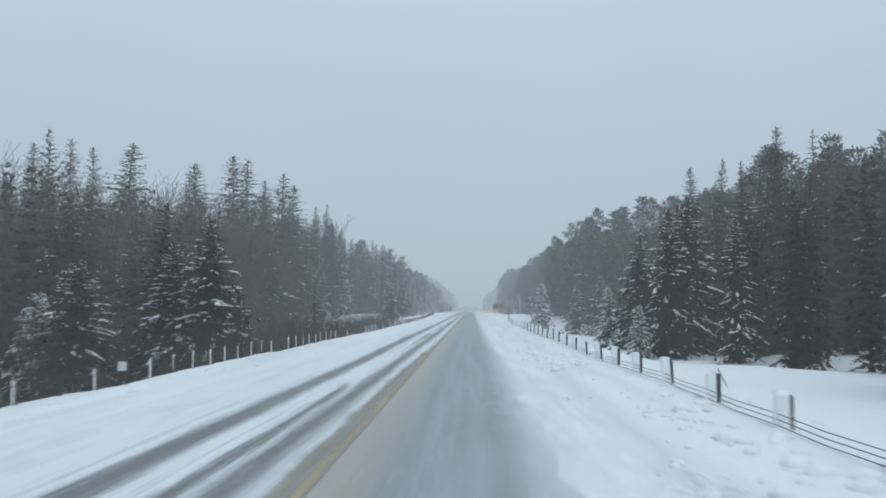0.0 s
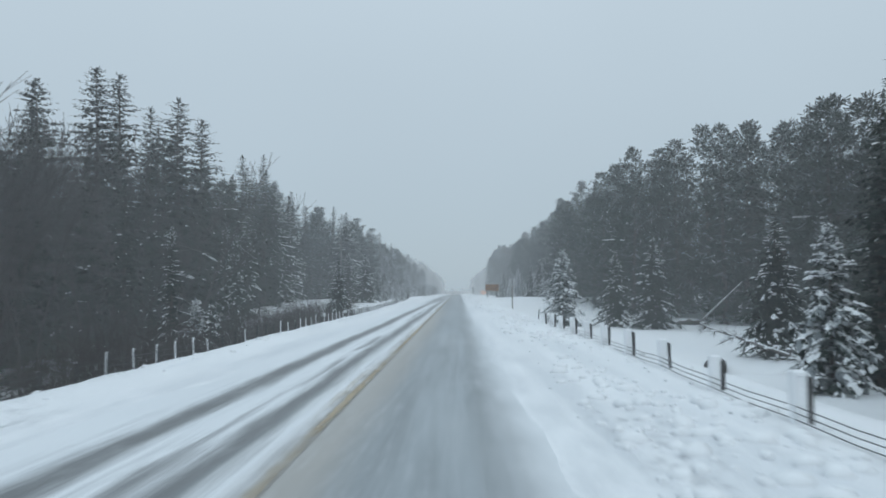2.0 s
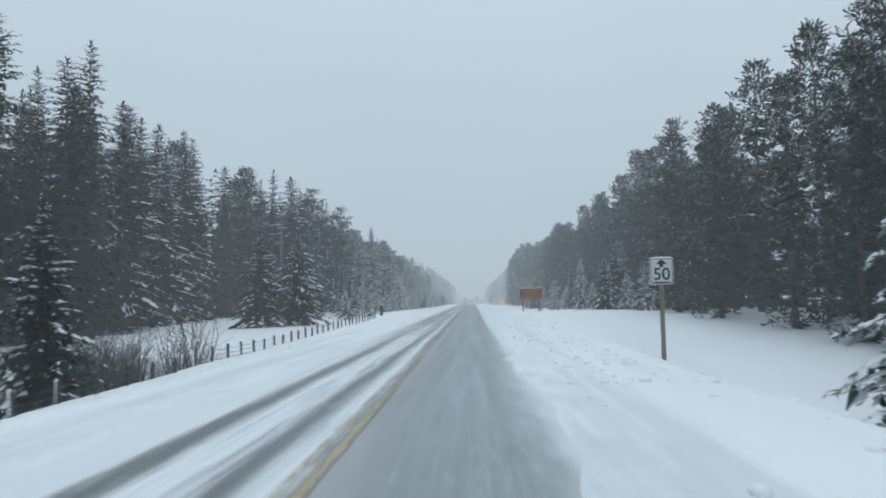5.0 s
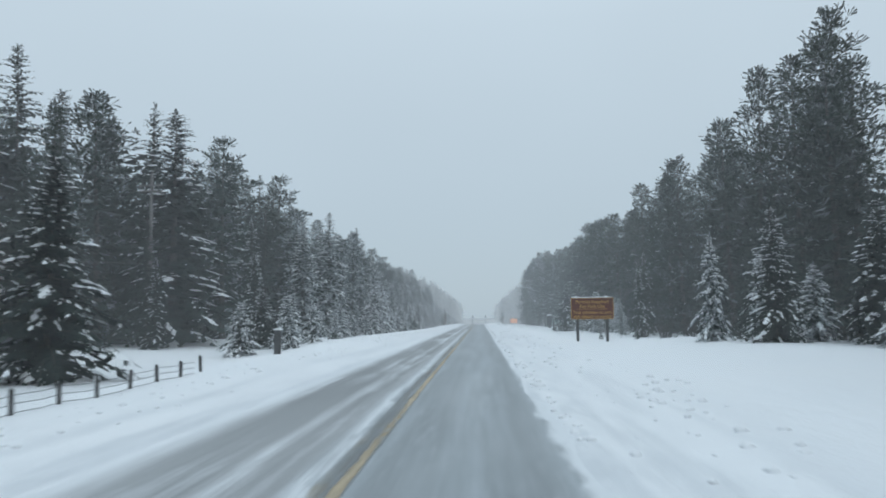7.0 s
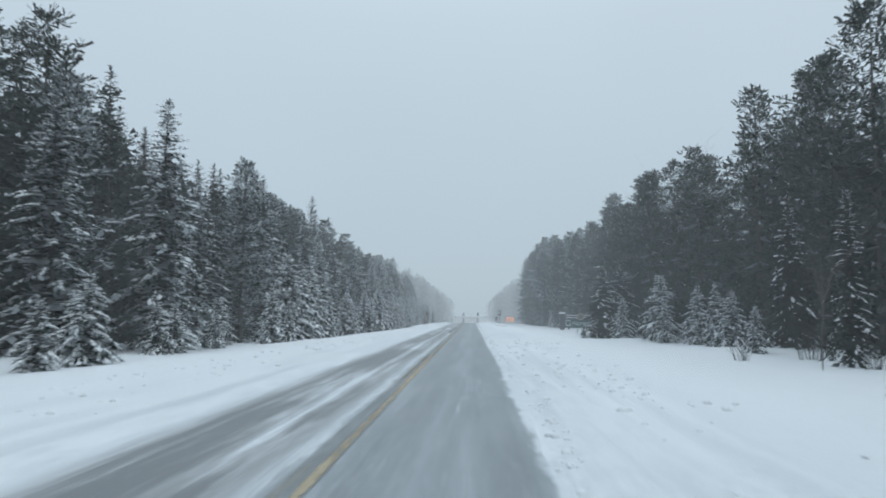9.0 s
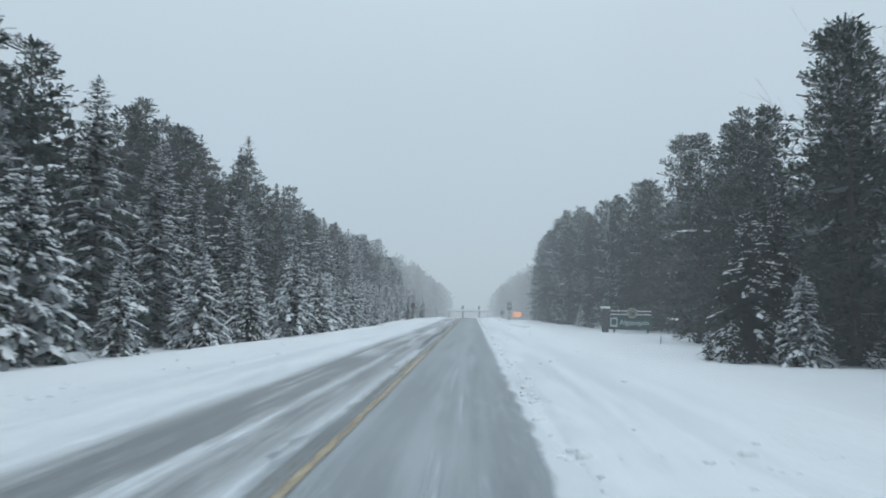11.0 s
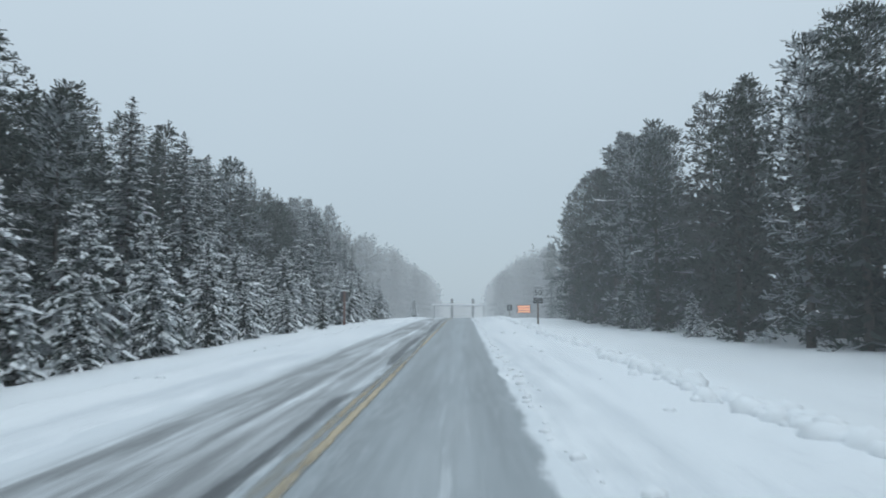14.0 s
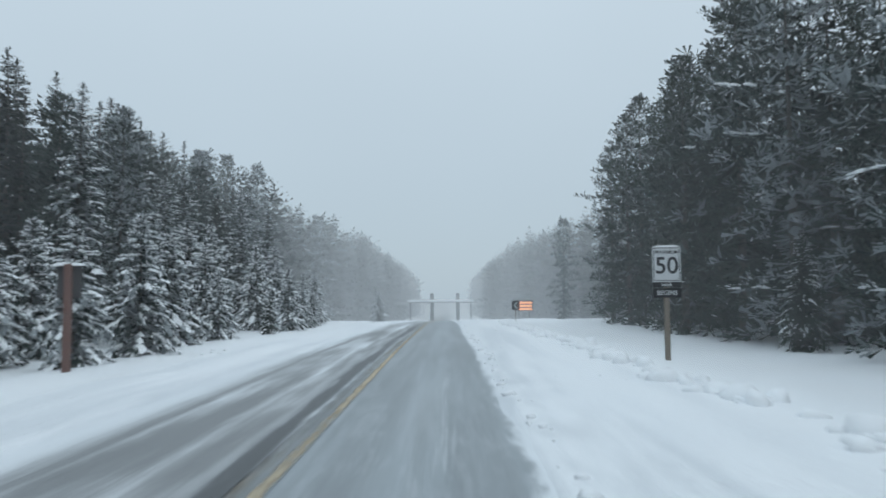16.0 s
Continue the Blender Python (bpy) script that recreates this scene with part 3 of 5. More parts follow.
def conifer(seed, H, R, kind="spruce", detail=1.0, snow=0.3, bare=0.06, fine=False, needles=None, pads=0.1, taper=0.85):
    """Trunk, crown and snow meshes of one conifer of height H and crown radius R. snow: share of the boughs that carry a load."""
    rng = np.random.default_rng(seed)
    pine = kind == "pine"
    brush = pine and fine
    lean = rng.normal(0, 0.012, 2)
    zs = np.linspace(-0.5, H, 9)
    bend = rng.normal(0, 0.02 * H / 14, (9, 2)) * np.linspace(0, 1, 9)[:, None]
    axis = np.stack([lean[0] * zs + bend[:, 0], lean[1] * zs + bend[:, 1], zs], 1)
    r0 = 0.011 * H + 0.03
    tv, tf = rod(axis, [max(0.012, r0 * (1 - 0.97 * max(0, z) / H)) for z in zs], 7)
    z = H * bare + 0.15
    roots, dirs, lens, wids, limbs, outer = [], [], [], [], [], []
    t_root, t_dir, t_len, t_up = [], [], [], []
    caps, fills = [], []
    broad = min(1.9, detail ** -0.45)
    gap = (0.30 + 0.010 * H) / detail ** 0.6 * (0.82 if pine else 1.0) * ((1.0 if pine else 0.8) if fine else 1.0)
    while z < H - 0.12:
        q = (z - H * bare) / (H * (1 - bare))
        if pine:
            prof = (0.62 + 0.5 * q) * (1 - q ** 2.2) * 1.1 + 0.06
        else:
            prof = (1 - q) ** taper * (0.82 + 0.18 * min(1, q * 6)) + 0.045
        count = max(3, int(round((4.6 if pine else 6.5) * detail ** 0.4 * (0.9 if fine else 0.65 + 0.35 * (1 - q)))))
        a0 = rng.uniform(0, 6.28)
        for k in range(count):
            a = a0 + k * 6.283 / count + rng.uniform(-0.35, 0.35)
            Lb = R * prof * (rng.uniform(0.55, 1.3) if pine else rng.uniform(0.62, 1.18))
            if rng.random() < (0.14 if pine else 0.06):
                continue
            d = np.array([math.cos(a), math.sin(a), 0.0])
            p0 = np.array([np.interp(z, zs, axis[:, 0]), np.interp(z, zs, axis[:, 1]), z + rng.uniform(-0.12, 0.12)])
            if pine:
                rise, droop = rng.uniform(0.0, 0.3) + 0.75 * q * q, rng.uniform(0.12, 0.35) * (1 - 0.5 * q)
            else:
                rise, droop = 0.05 + 0.55 * q ** 2 + rng.uniform(-0.1, 0.1), (0.55 - 0.35 * q) * rng.uniform(0.75, 1.25)
            at = lambda s: p0 + d * (s * Lb) + np.array([0, 0, rise * s * Lb - droop * Lb * s * s])
            limbs.append(np.array([p0, at(0.5), at(0.95)]))
            for rep in range((4 if brush else 3) if q < 0.75 else 1):
                t = rng.uniform(-0.6, 0.6)
                dd = np.array([d[0] * math.cos(t) - d[1] * math.sin(t), d[0] * math.sin(t) + d[1] * math.cos(t), rng.uniform(-0.9, 0.3)])
                fills.append((p0 + dd * 0.03, dd, Lb * rng.uniform(0.4, 0.62) * (0.8 if fine else 1), Lb * rng.uniform(0.13, 0.2) * broad * ((0.38 if pine else 0.7) if fine else 1)))
            thin = min(1.0, 2.2 * (1.03 - q))
            for s in np.arange(0.3, 0.95, (0.20 if brush else 0.22) / detail ** 0.5):
                fills.append((at(s), d * 0.4 + np.array([rng.normal(0, 0.5), rng.normal(0, 0.5), rng.uniform(-0.3, 0.9) if pine else -0.8]), (0.22 * Lb + 0.2) * thin, (0.055 * Lb + 0.045) * broad * thin * (0.5 if brush else 0.8 if fine else 1.0)))
            # the load of snow along the bough, seldom whole, mostly broken in three
            if fine and rng.random() < snow:
                h, w = 0.03 + 0.03 * Lb * rng.random(), (0.035 + (0.035 if pine else 0.085) * Lb) * rng.uniform(0.5, 1.4)
                lift = lambda s: at(s) + np.array([0, 0, 0.05])
                side = np.array([-d[1], d[0], 0.0])
                if rng.random() < 0.08:
                    caps.append(bough_cap(rng, lift, d, rng.uniform(0.3, 0.5), rng.uniform(0.85, 1.03), w, h))
                else:
                    for m in (rng.uniform(0.28, 0.45), rng.uniform(0.5, 0.66), rng.uniform(0.72, 0.84)):
                        off = side * rng.normal(0, 0.13) * Lb * (1.1 - m)
                        caps.append(bough_cap(rng, lambda s: lift(s) + off - np.array([0, 0, 0.3 * abs(off @ side)]), d, m, m + rng.uniform(0.15, 0.26), w * rng.uniform(0.55, 0.95), h))
            if brush:
                side = np.array([-d[1], d[0], 0.0])
                for s in np.linspace(0.34, 1.0, max(3, int(round(2.5 + 1.15 * Lb)))):
                    for sg in ((-1, 1) if s < 0.97 else (0,)):
                        off = sg * (0.30 * Lb * (1.05 - s) + 0.14) * rng.uniform(0.4, 1.2)
                        t_root.append(at(s) + side * off + rng.normal(0, 0.05, 3))
                        t_dir.append(d * 0.65 + side * (0.45 * sg) + np.array([0, 0, 0.25 + 0.65 * q]))
                        t_len.append(rng.uniform(0.38, 0.60))
                        t_up.append(s * (0.35 + 0.65 * q))
            else:
                steps = max(2, int(round((3 + 1.7 * min(Lb, 3)) * detail ** 0.5 * (1.65 if fine else 1.0))))
                for s in np.linspace(0.32 if pine else 0.18, 1.0, steps):
                    pt = at(s)
                    slope = np.array([0, 0, rise - 2 * droop * s])
                    for sg in ((-1, 1) if s < 0.98 else (0,)):
                        t = sg * rng.uniform(0.45, 1.05) + rng.uniform(-0.15, 0.15)
                        dd = np.array([d[0] * math.cos(t) - d[1] * math.sin(t), d[0] * math.sin(t) + d[1] * math.cos(t), 0]) + slope * 0.8
                        dd[2] += rng.uniform(-0.1, 0.55) if pine else rng.uniform(-0.5, 0.12)
                        ln = (0.40 * Lb * (1.15 - 0.6 * s) + 0.16) * rng.uniform(0.75, 1.25) * (0.85 if pine else 1.0) * (0.56 if fine else 1.0)
                        roots.append(pt + rng.normal(0, 0.03, 3))
                        dirs.append(dd)
                        lens.append(ln)
                        wids.append(ln * rng.uniform(0.85, 1.15) * (0.30 - 0.17 * s) * (1.2 if pine else 1.0) * broad * (0.9 if fine else 1.0))
                        outer.append(s)
        z += gap * rng.uniform(0.75, 1.25) * (1 - ((0.45 if pine else 0.68) if fine else 0.6 if detail < 0.4 else 0.0) * q ** 1.5)
    # the leader
    for k in range(5):
        roots.append(np.array([axis[-1, 0], axis[-1, 1], H - 0.35 + 0.07 * k]))
        dirs.append(np.array([rng.normal(0, 0.3), rng.normal(0, 0.3), 1.0]))
        lens.append(0.34)
        wids.append(0.06)
        outer.append(0.0)
    roots, dirs, lens, wids, outer = map(np.array, (roots, dirs, lens, wids, outer))
    cv, cf, (a, b, tip, mid, up) = sprays(rng, roots, dirs, lens, wids, (1 if H > 10 else 2) if fine else (3 if detail >= 0.8 else (2 if detail > 0.4 else 0)), 0.085 if fine else 0.11)
    fv, ff, _ = sprays(rng, np.array([f[0] for f in fills]), np.array([f[1] for f in fills]), np.array([f[2] for f in fills]), np.array([f[3] for f in fills]), 0)
    green_parts = [(cv, cf), (fv, ff)]
    if brush:
        t_root, t_dir, t_len, t_up = map(np.array, (t_root, t_dir, t_len, t_up))
        green_parts.append(tufts(rng, t_root, t_dir, t_len))
    # bare limb stubs carry the sprays
    stubs = [rod(P, [0.02 + 0.006 * np.linalg.norm(P[2] - P[0]), 0.016, 0.005], 3) for P in (limbs[::2] if detail >= 0.8 else limbs[::6])]
    # small pads on the upper face of single sprays or brushes
    if brush:
        idx = np.where(rng.random(len(t_root)) < pads * np.clip(0.3 + t_up, 0, 1.2))[0]
        c = t_root[idx] + np.array([0, 0, 0.08])
        n = len(idx)
        dn = t_dir[idx] / np.linalg.norm(t_dir[idx], axis=1, keepdims=True)
        sd = np.cross(dn, np.array([0, 0, 1.0]))
        ln, wd = rng.uniform(0.12, 0.34, (n, 1)), rng.uniform(0.05, 0.12, (n, 1))
        flat = np.stack([c - dn * ln * 0.4, c + sd * wd, c + dn * ln, c - sd * wd, c + np.array([0, 0, 0.06])], 1).reshape(-1, 3)
    else:
        idx = np.where((rng.random(len(roots)) < pads * np.clip(0.35 + outer, 0, 1.2)))[0]
        n = len(idx)
        lift = np.array([0, 0, 1.0]) * (0.02 + 0.03 * rng.random((n, 1)))
        root2 = roots[idx] * 0.75 + tip[idx] * 0.25
        flat = np.stack([root2 + lift * 0.2, a[idx] * 0.6 + mid[idx] * 0.4 + lift * 0.3, tip[idx] * 0.85 + mid[idx] * 0.15 + lift * 0.1, b[idx] * 0.6 + mid[idx] * 0.4 + lift * 0.3, mid[idx] + lift + up[idx] * 0.03], 1).reshape(-1, 3)
    o = np.arange(n)[:, None] * 5
    pf = np.concatenate([o + np.array([[i, (i + 1) % 4, 4]]) for i in range(4)]) if n else np.zeros((0, 3), int)
    green = needles or (PINE if pine else SPRUCE)
    return (raw("trunk", *join([(tv, tf)] + stubs), [BARK], True), raw("crown", *join(green_parts), [green]), raw("snow_load", *join([(flat, pf)] + caps), [SNOW], True), H)


def bare_tree(seed, H, spread=0.9, forks=(7, 6, 5), thin=0.003, bark=None):
    """Trunk and crown meshes of a leafless tree."""
    rng = np.random.default_rng(seed)
    big, small = [], []

    def grow(p, d, ln, r, level):
        pts = [p]
        dd = d.copy()
        for k in range(3):
            dd = dd + rng.normal(0, 0.10, 3) + np.array([0, 0, 0.05])
            dd /= np.linalg.norm(dd)
            pts.append(pts[-1] + dd * ln / 3)
        if level == 3:
            small.append(rod([pts[0], pts[1], pts[3]], [max(thin, r), max(thin, r * 0.85), thin], 3))
            return
        (big if level < 2 else small).append(rod(pts, [max(thin, v) for v in (r, r * 0.85, r * 0.7, r * 0.5)], 5 if level < 2 else 3))
        for k in range(forks[level]):
            s = rng.uniform(0.35 if level == 0 else 0.25, 1.0) * 3
            i = min(2, int(s))
            q = pts[i] + (pts[i + 1] - pts[i]) * (s - i)
            a = rng.uniform(0, 6.28)
            nd = dd * 0.9 + spread * rng.uniform(0.4, 0.9) * np.array([math.cos(a), math.sin(a), rng.uniform(0, 0.5)])
            grow(q, nd / np.linalg.norm(nd), ln * rng.uniform(0.38, 0.6), r * 0.38, level + 1)

    grow(np.array([0, 0, -0.4]), np.array([0, 0, 1.0]), H * 0.72, 0.0045 * H, 0)
    top = max(v[:, 2].max() for v, _ in small)
    big, small = ([(v * np.array([1, 1, H / top]), f) for v, f in c] for c in (big, small))
    return raw("trunk", *join(big), [bark or TWIG], True), raw("crown", *join(small), [bark or TWIG]), H


def plant(name, meshes, x, y, top, turn, label, category, group, wide=1.0, sink=0.0, lean=(0, 0)):
    """One tree as a thing, scaled so that its tip reaches the height top."""
    z = ground_at(x, y) - sink
    s = (top - z) / meshes[-1]
    m = pose(x, y, z, lean[0], lean[1], turn) @ Matrix.Diagonal((s * wide, s * wide, s, 1))
    ob = thing(name, m, label, category, group)
    for nm, me in zip(("trunk", "crown", "snow_load"), meshes[:-1]):
        p = shared(nm, me, ob)
        if nm == "snow_load":
            tagged(p, kind="stuff")
    return ob


TALL = [conifer(100 + i, 17, r, "spruce", 0.46, 0.05, 0.02, True, None, 0.03, 0.62) for i, r in enumerate((2.5, 2.9, 2.3, 2.7))]
LADEN = [conifer(130 + i, 17, r, "spruce", 0.50, 0.50, 0.02, True, None, 0.12, 0.7) for i, r in enumerate((2.5, 2.9, 2.3))]
RIMED = [conifer(150 + i, 17, r, "spruce", 0.46, 0.50, 0.02, True, FROSTED, 0.34, 0.72) for i, r in enumerate((2.8, 3.1, 2.5))]
PINES = [conifer(200 + i, 17, r, "pine", 0.46, 0.02, 0.02, True, DUSTED, 0.04) for i, r in enumerate((2.9, 3.3, 2.6, 3.0))]
SNOWY = [conifer(250 + i, 17, r, "pine", 0.46, 0.30, 0.02, True, FROSTED, 0.16) for i, r in enumerate((2.7, 3.1, 2.5))]
MIDDLE = [conifer(300 + i, 9, r, "spruce", 0.86, 0.42, 0.01, True, None, 0.07) for i, r in enumerate((2.6, 2.9, 2.4, 2.7))]
YOUNG = [conifer(400 + i, 5, r, "spruce", 0.72, 0.85, 0.0, True, FROSTED, 0.40) for i, r in enumerate((1.95, 2.2, 1.75, 2.05, 1.85))]
SAPLING = [conifer(450 + i, 2.0, r, "spruce", 0.9, 0.6, 0.0, True, None, 0.2) for i, r in enumerate((0.62, 0.75, 0.5))]
BEHIND = [conifer(270 + i, 17, r, k, 0.32, 0.03, 0.03, True, None, 0.03, 0.7) for i, (r, k) in enumerate(((2.9, "pine"), (3.2, "pine"), (2.4, "spruce"), (2.1, "spruce")))]
BARE = [bare_tree(500 + i, 16, 0.75) for i in range(3)]
WOOD = [bare_tree(520 + i, 14, 0.62, (9, 6, 4), 0.010, HARDWOOD) for i in range(4)]
pick = random.Random(21)
TALL_L, PINE_L = "tall dark spruce thinly dusted with snow at the forest edge", "snow-dusted pine with clumped needles in the forest edge"
MID_L, YOUNG_L = "dark spruce with snow-laden drooping boughs beside the road", "young spruce heavily loaded with snow at the verge"
BARE_L, SAP_L = "bare grey leafless tree among the conifers", "small snow-covered spruce sapling in the snow"
taken = [(-7.4, 337), (-8.2, 334.5), (-9.0, 336.5), (-8.0, 332)]


def tree(kind, x, y, top, wide=1.0):
    if kind == "pine" and x < 0 and y <= 198 and pick.random() < 0.5:
        kind, wide = "laden" if pick.random() < 0.4 else "tall", wide * 1.35
    if kind in ("pine", "tall") and x < 0 and y > 198 and top < 19.3:
        kind = "snowy" if kind == "pine" else "rimed"
    name, pool, label, cat, group = {
        "tall": ("spruce_tree", TALL, TALL_L, "tree", "tall roadside spruces"),
        "laden": ("spruce_tree", LADEN, "tall spruce with snow lying along its lower boughs", "tree", "snow-laden spruces"),
        "rimed": ("spruce_tree", RIMED, "tall spruce plastered with fresh snow at the forest edge", "tree", "snow-plastered spruces"),
        "wood": ("leafless_tree", WOOD, "bare grey-brown hardwood with a haze of fine twigs", "tree", "bare hardwoods"),
        "pine": ("pine_tree", PINES, PINE_L, "tree", "roadside pines"),
        "snowy": ("pine_tree", SNOWY, "tall pine frosted with fresh snow at the forest edge", "tree", "frosted roadside pines"),
        "behind pine": ("pine_tree", BEHIND[:2], "dark pine in the second row of the forest", "tree", "pines behind the edge"),
        "behind spruce": ("spruce_tree", BEHIND[2:], "dark spruce in the second row of the forest", "tree", "spruces behind the edge"),
        "mid": ("spruce_tree", MIDDLE, MID_L, "tree", "snowy roadside spruces"),
        "young": ("young_spruce", YOUNG, YOUNG_L, "tree", "young verge spruces"),
        "sapling": ("spruce_sapling", SAPLING, SAP_L, "sapling", "spruce saplings"),
        "bare": ("leafless_tree", BARE, BARE_L, "tree", "leafless trees")}[kind]
    taken.append((x, y))
    return plant(name, pick.choice(pool), x, y, top, pick.uniform(0, 360), label, cat, group, wide * pick.uniform(0.92, 1.08))


# trees that stand out of the forest: kind, x, y, height of the tip
for row in (
    ("tall", -47.3, 106.7, 24.0, 1.5), ("tall", -48.8, 91.2, 22.2), ("tall", -57.7, 113, 25.7), ("tall", -55.9, 116.4, 25.3), ("tall", -58.5, 103, 23.0), ("tall", -40.1, 117.9, 22.9, 1.5), ("tall", -43, 120, 21.2),
    ("tall", -34.9, 119, 24.6, 1.5), ("tall", -33.8, 121.5, 24.2, 1.5), ("laden", -26, 132, 9.7), ("laden", -24.3, 130, 8.6), ("tall", -20.5, 207, 15.5), ("laden", -17.5, 204.5, 10.0), ("tall", -23.5, 212, 17.0), ("tall", -27.0, 137.5, 15.5), ("tall", -28.2, 142.5, 16.5), ("laden", -25.6, 140.5, 11.5), ("laden", -16.3, 88.7, 5.7), ("young", -14.5, 88, 1.0), ("laden", 15.3, 209, 6.2), ("tall", -28.7, 124.8, 22.6, 1.5), ("tall", -29.8, 133.8, 22.2, 1.5), ("tall", -31.9, 123.4, 21.6),
    ("tall", -28.5, 160.5, 22.6), ("bare", -28.5, 143.6, 20.4), ("bare", -30, 139, 19.0), ("bare", 24.6, 265, 21.4), ("bare", -34, 96, 15.5), ("tall", -15.8, 42.5, 7.1, 1.6), ("mid", -14.2, 41.2, 4.7, 1.5), ("mid", -12.2, 40.6, 6.0, 1.25), ("mid", -21.0, 44.0, 4.0, 1.7), ("young", -23.4, 44.5, 2.0, 1.2),
    ("mid", -14.4, 53, 2.6, 1.5), ("mid", -11.0, 122.3, 4.5, 1.15), ("sapling", -16.1, 95.9, 0.6), ("tall", -36.2, 202.1, 24.5), ("pine", -30, 187, 20.3), ("pine", -32, 181, 20.6), ("pine", -34, 191, 20.8), ("pine", -31, 175.5, 20.0), ("pine", -36, 184, 21.5), ("pine", -29, 194, 18.3), ("pine", -26.5, 189, 15.5), ("pine", -28.5, 180, 17.5), ("pine", -27.5, 173, 15.8), ("pine", -33, 169, 20.0), ("pine", -31, 162, 19.4), ("tall", -30, 155, 19.0), ("pine", -38, 176, 22.0), ("tall", -26.6, 225.7, 19.8),
    ("tall", -32.4, 253.2, 21.5), ("tall", -28.3, 210, 19.1), ("pine", -27.9, 199.7, 17.5), ("mid", -13.4, 166.4, 7.4, 1.4), ("mid", -15.8, 163.2, 7.2, 1.4),
    ("tall", -29.0, 250.3, 18.9), ("mid", -13.2, 192.1, 3.5, 1.55), ("laden", -14.3, 194.3, 6.4, 1.35), ("tall", -26.2, 312.2, 21.8), ("pine", -30.6, 293.1, 20.8), ("pine", -26.9, 293, 18.1),
    ("tall", -31.7, 378.3, 20.3), ("pine", -27.2, 351.4, 16.7), ("tall", -29.1, 388.8, 19.8), ("tall", -30.2, 402.9, 19.9), ("pine", -25.8, 403.9, 17.6),
    ("pine", -25.9, 417.8, 19.7), ("pine", -22.6, 418.6, 18.7), ("pine", -23.8, 470.8, 17.7), ("young", -12.0, 290.5, 4.4), ("young", -10.4, 308.9, 4.6),
    ("young", -12.0, 327.6, 4.6), ("young", -13.4, 336.5, 4.9), ("young", -11.8, 344, 4.3), ("young", -11.2, 381.7, 3.0), ("young", -8.2, 431.3, 2.6),
    ("young", 12.0, 118.0, 5.4, 0.92), ("mid", 17.5, 119.2, 5.4, 1.25), ("mid", 20.7, 117, 6.6, 1.15), ("pine", 23.4, 137.3, 18.9), ("pine", 24.4, 150.9, 19.0),
    ("pine", 26.0, 195.1, 22.6), ("pine", 30.1, 128.8, 19.8), ("tall", 24.5, 60.2, 15.6, 0.9), ("tall", 22.6, 75.4, 15.2), ("tall", 26, 78.5, 16.4), ("young", 12.1, 176.9, 5.2, 0.68),
    ("pine", 23.6, 232.5, 17.7), ("pine", 22.2, 198.7, 19.7), ("pine", 23.7, 340.3, 19.0), ("pine", 24.5, 306.8, 21.1), ("pine", 18.2, 363, 19.6),
    ("pine", 21.0, 353.3, 18.2), ("pine", 23.4, 321, 17.4), ("pine", 18.8, 433.9, 13.3), ("mid", 14.2, 256, 6.2, 1.05), ("mid", 16.3, 258.5, 7.0, 1.05), ("young", 15.6, 253.5, 3.2), ("sapling", 12.2, 255.5, 0.7), ("sapling", 13.0, 254.6, 1.1), ("bare", 13.2, 206.7, 5.8),
    ("young", 14.9, 178.5, 4.4, 0.7), ("mid", 14.0, 174.2, 5.3), ("mid", 18.3, 174, 6.4, 1.1), ("mid", 19.6, 169.5, 5.3, 1.2), ("young", 16.5, 176, 3.8), ("mid", 18.7, 164.5, 4.4, 1.2), ("mid", 21.5, 172, 7.4), ("mid", 16.2, 180.5, 7.0), ("mid", 17.5, 184, 7.4), ("mid", 18.6, 222.5, 8.0, 0.8), ("young", 16.6, 243, 4.8), ("young", 18.0, 238, 3.8), ("young", 14.5, 185, 3.2), ("mid", 16.6, 352, 4.4, 0.9), ("young", 17.2, 333, 2.2), ("tall", -20.2, 190, 8.4), ("laden", -18.6, 187.5, 5.6), ("sapling", 11.3, 190, 0.9), ("sapling", 9.9, 196, 0.5),
    ("tall", 17.2, 46, 10.3), ("mid", 13.2, 47, 7.6), ("mid", 15.4, 52, 9.0), ("mid", 13.6, 57, 7.2), ("mid", 17.2, 60, 9.4), ("young", 12.4, 63, 3.4), ("mid", 19.5, 84.5, 5.4),
):
    tree(*row)


SLOPE_L = ((0, 0.32), (45, 0.36), (70, 0.42), (88, 0.44), (104, 0.52), (116, 0.60), (132, 0.70), (200, 0.72), (230, 0.70), (246, 0.66), (262, 0.59), (276, 0.61), (295, 0.68), (325, 0.61), (410, 0.62), (440, 0.82), (640, 0.82))
SLOPE_R = ((0, 0.38), (45, 0.42), (60, 0.50), (75, 0.56), (110, 0.60), (130, 0.68), (150, 0.80), (170, 0.86), (215, 0.86), (240, 0.82), (335, 0.82), (355, 1.05), (380, 1.05), (410, 0.85), (640, 0.9))

# the forest edge: how far from the road it begins
EDGE_L = ((0, 27), (60, 26), (110, 25), (128, 26), (140, 27), (190, 29), (206, 14), (388, 14), (398, 27), (485, 26), (500, 11), (640, 11))
EDGE_R = ((0, 13.5), (66, 14.5), (73, 30), (90, 36), (114, 36), (126, 28), (138, 18), (178, 19), (198, 22.5), (226, 22), (245, 19.5), (310, 21.5), (325, 18), (350, 16.5), (388, 16), (397, 29), (486, 29), (500, 13), (640, 13))


def skyline(side, x, y):
    """How high the forest stands at this distance from the road; west of the road its depth rises only slowly."""
    back = 2.2 * max(0.0, abs(x) - lerp(y, EDGE_L)) if side < 0 and y < 150 else 0.0
    return min(1.5 + lerp(y - back, SLOPE_L if side < 0 else SLOPE_R) * (abs(x) - side * 1.55), 21.0 if side < 0 else 19.5)


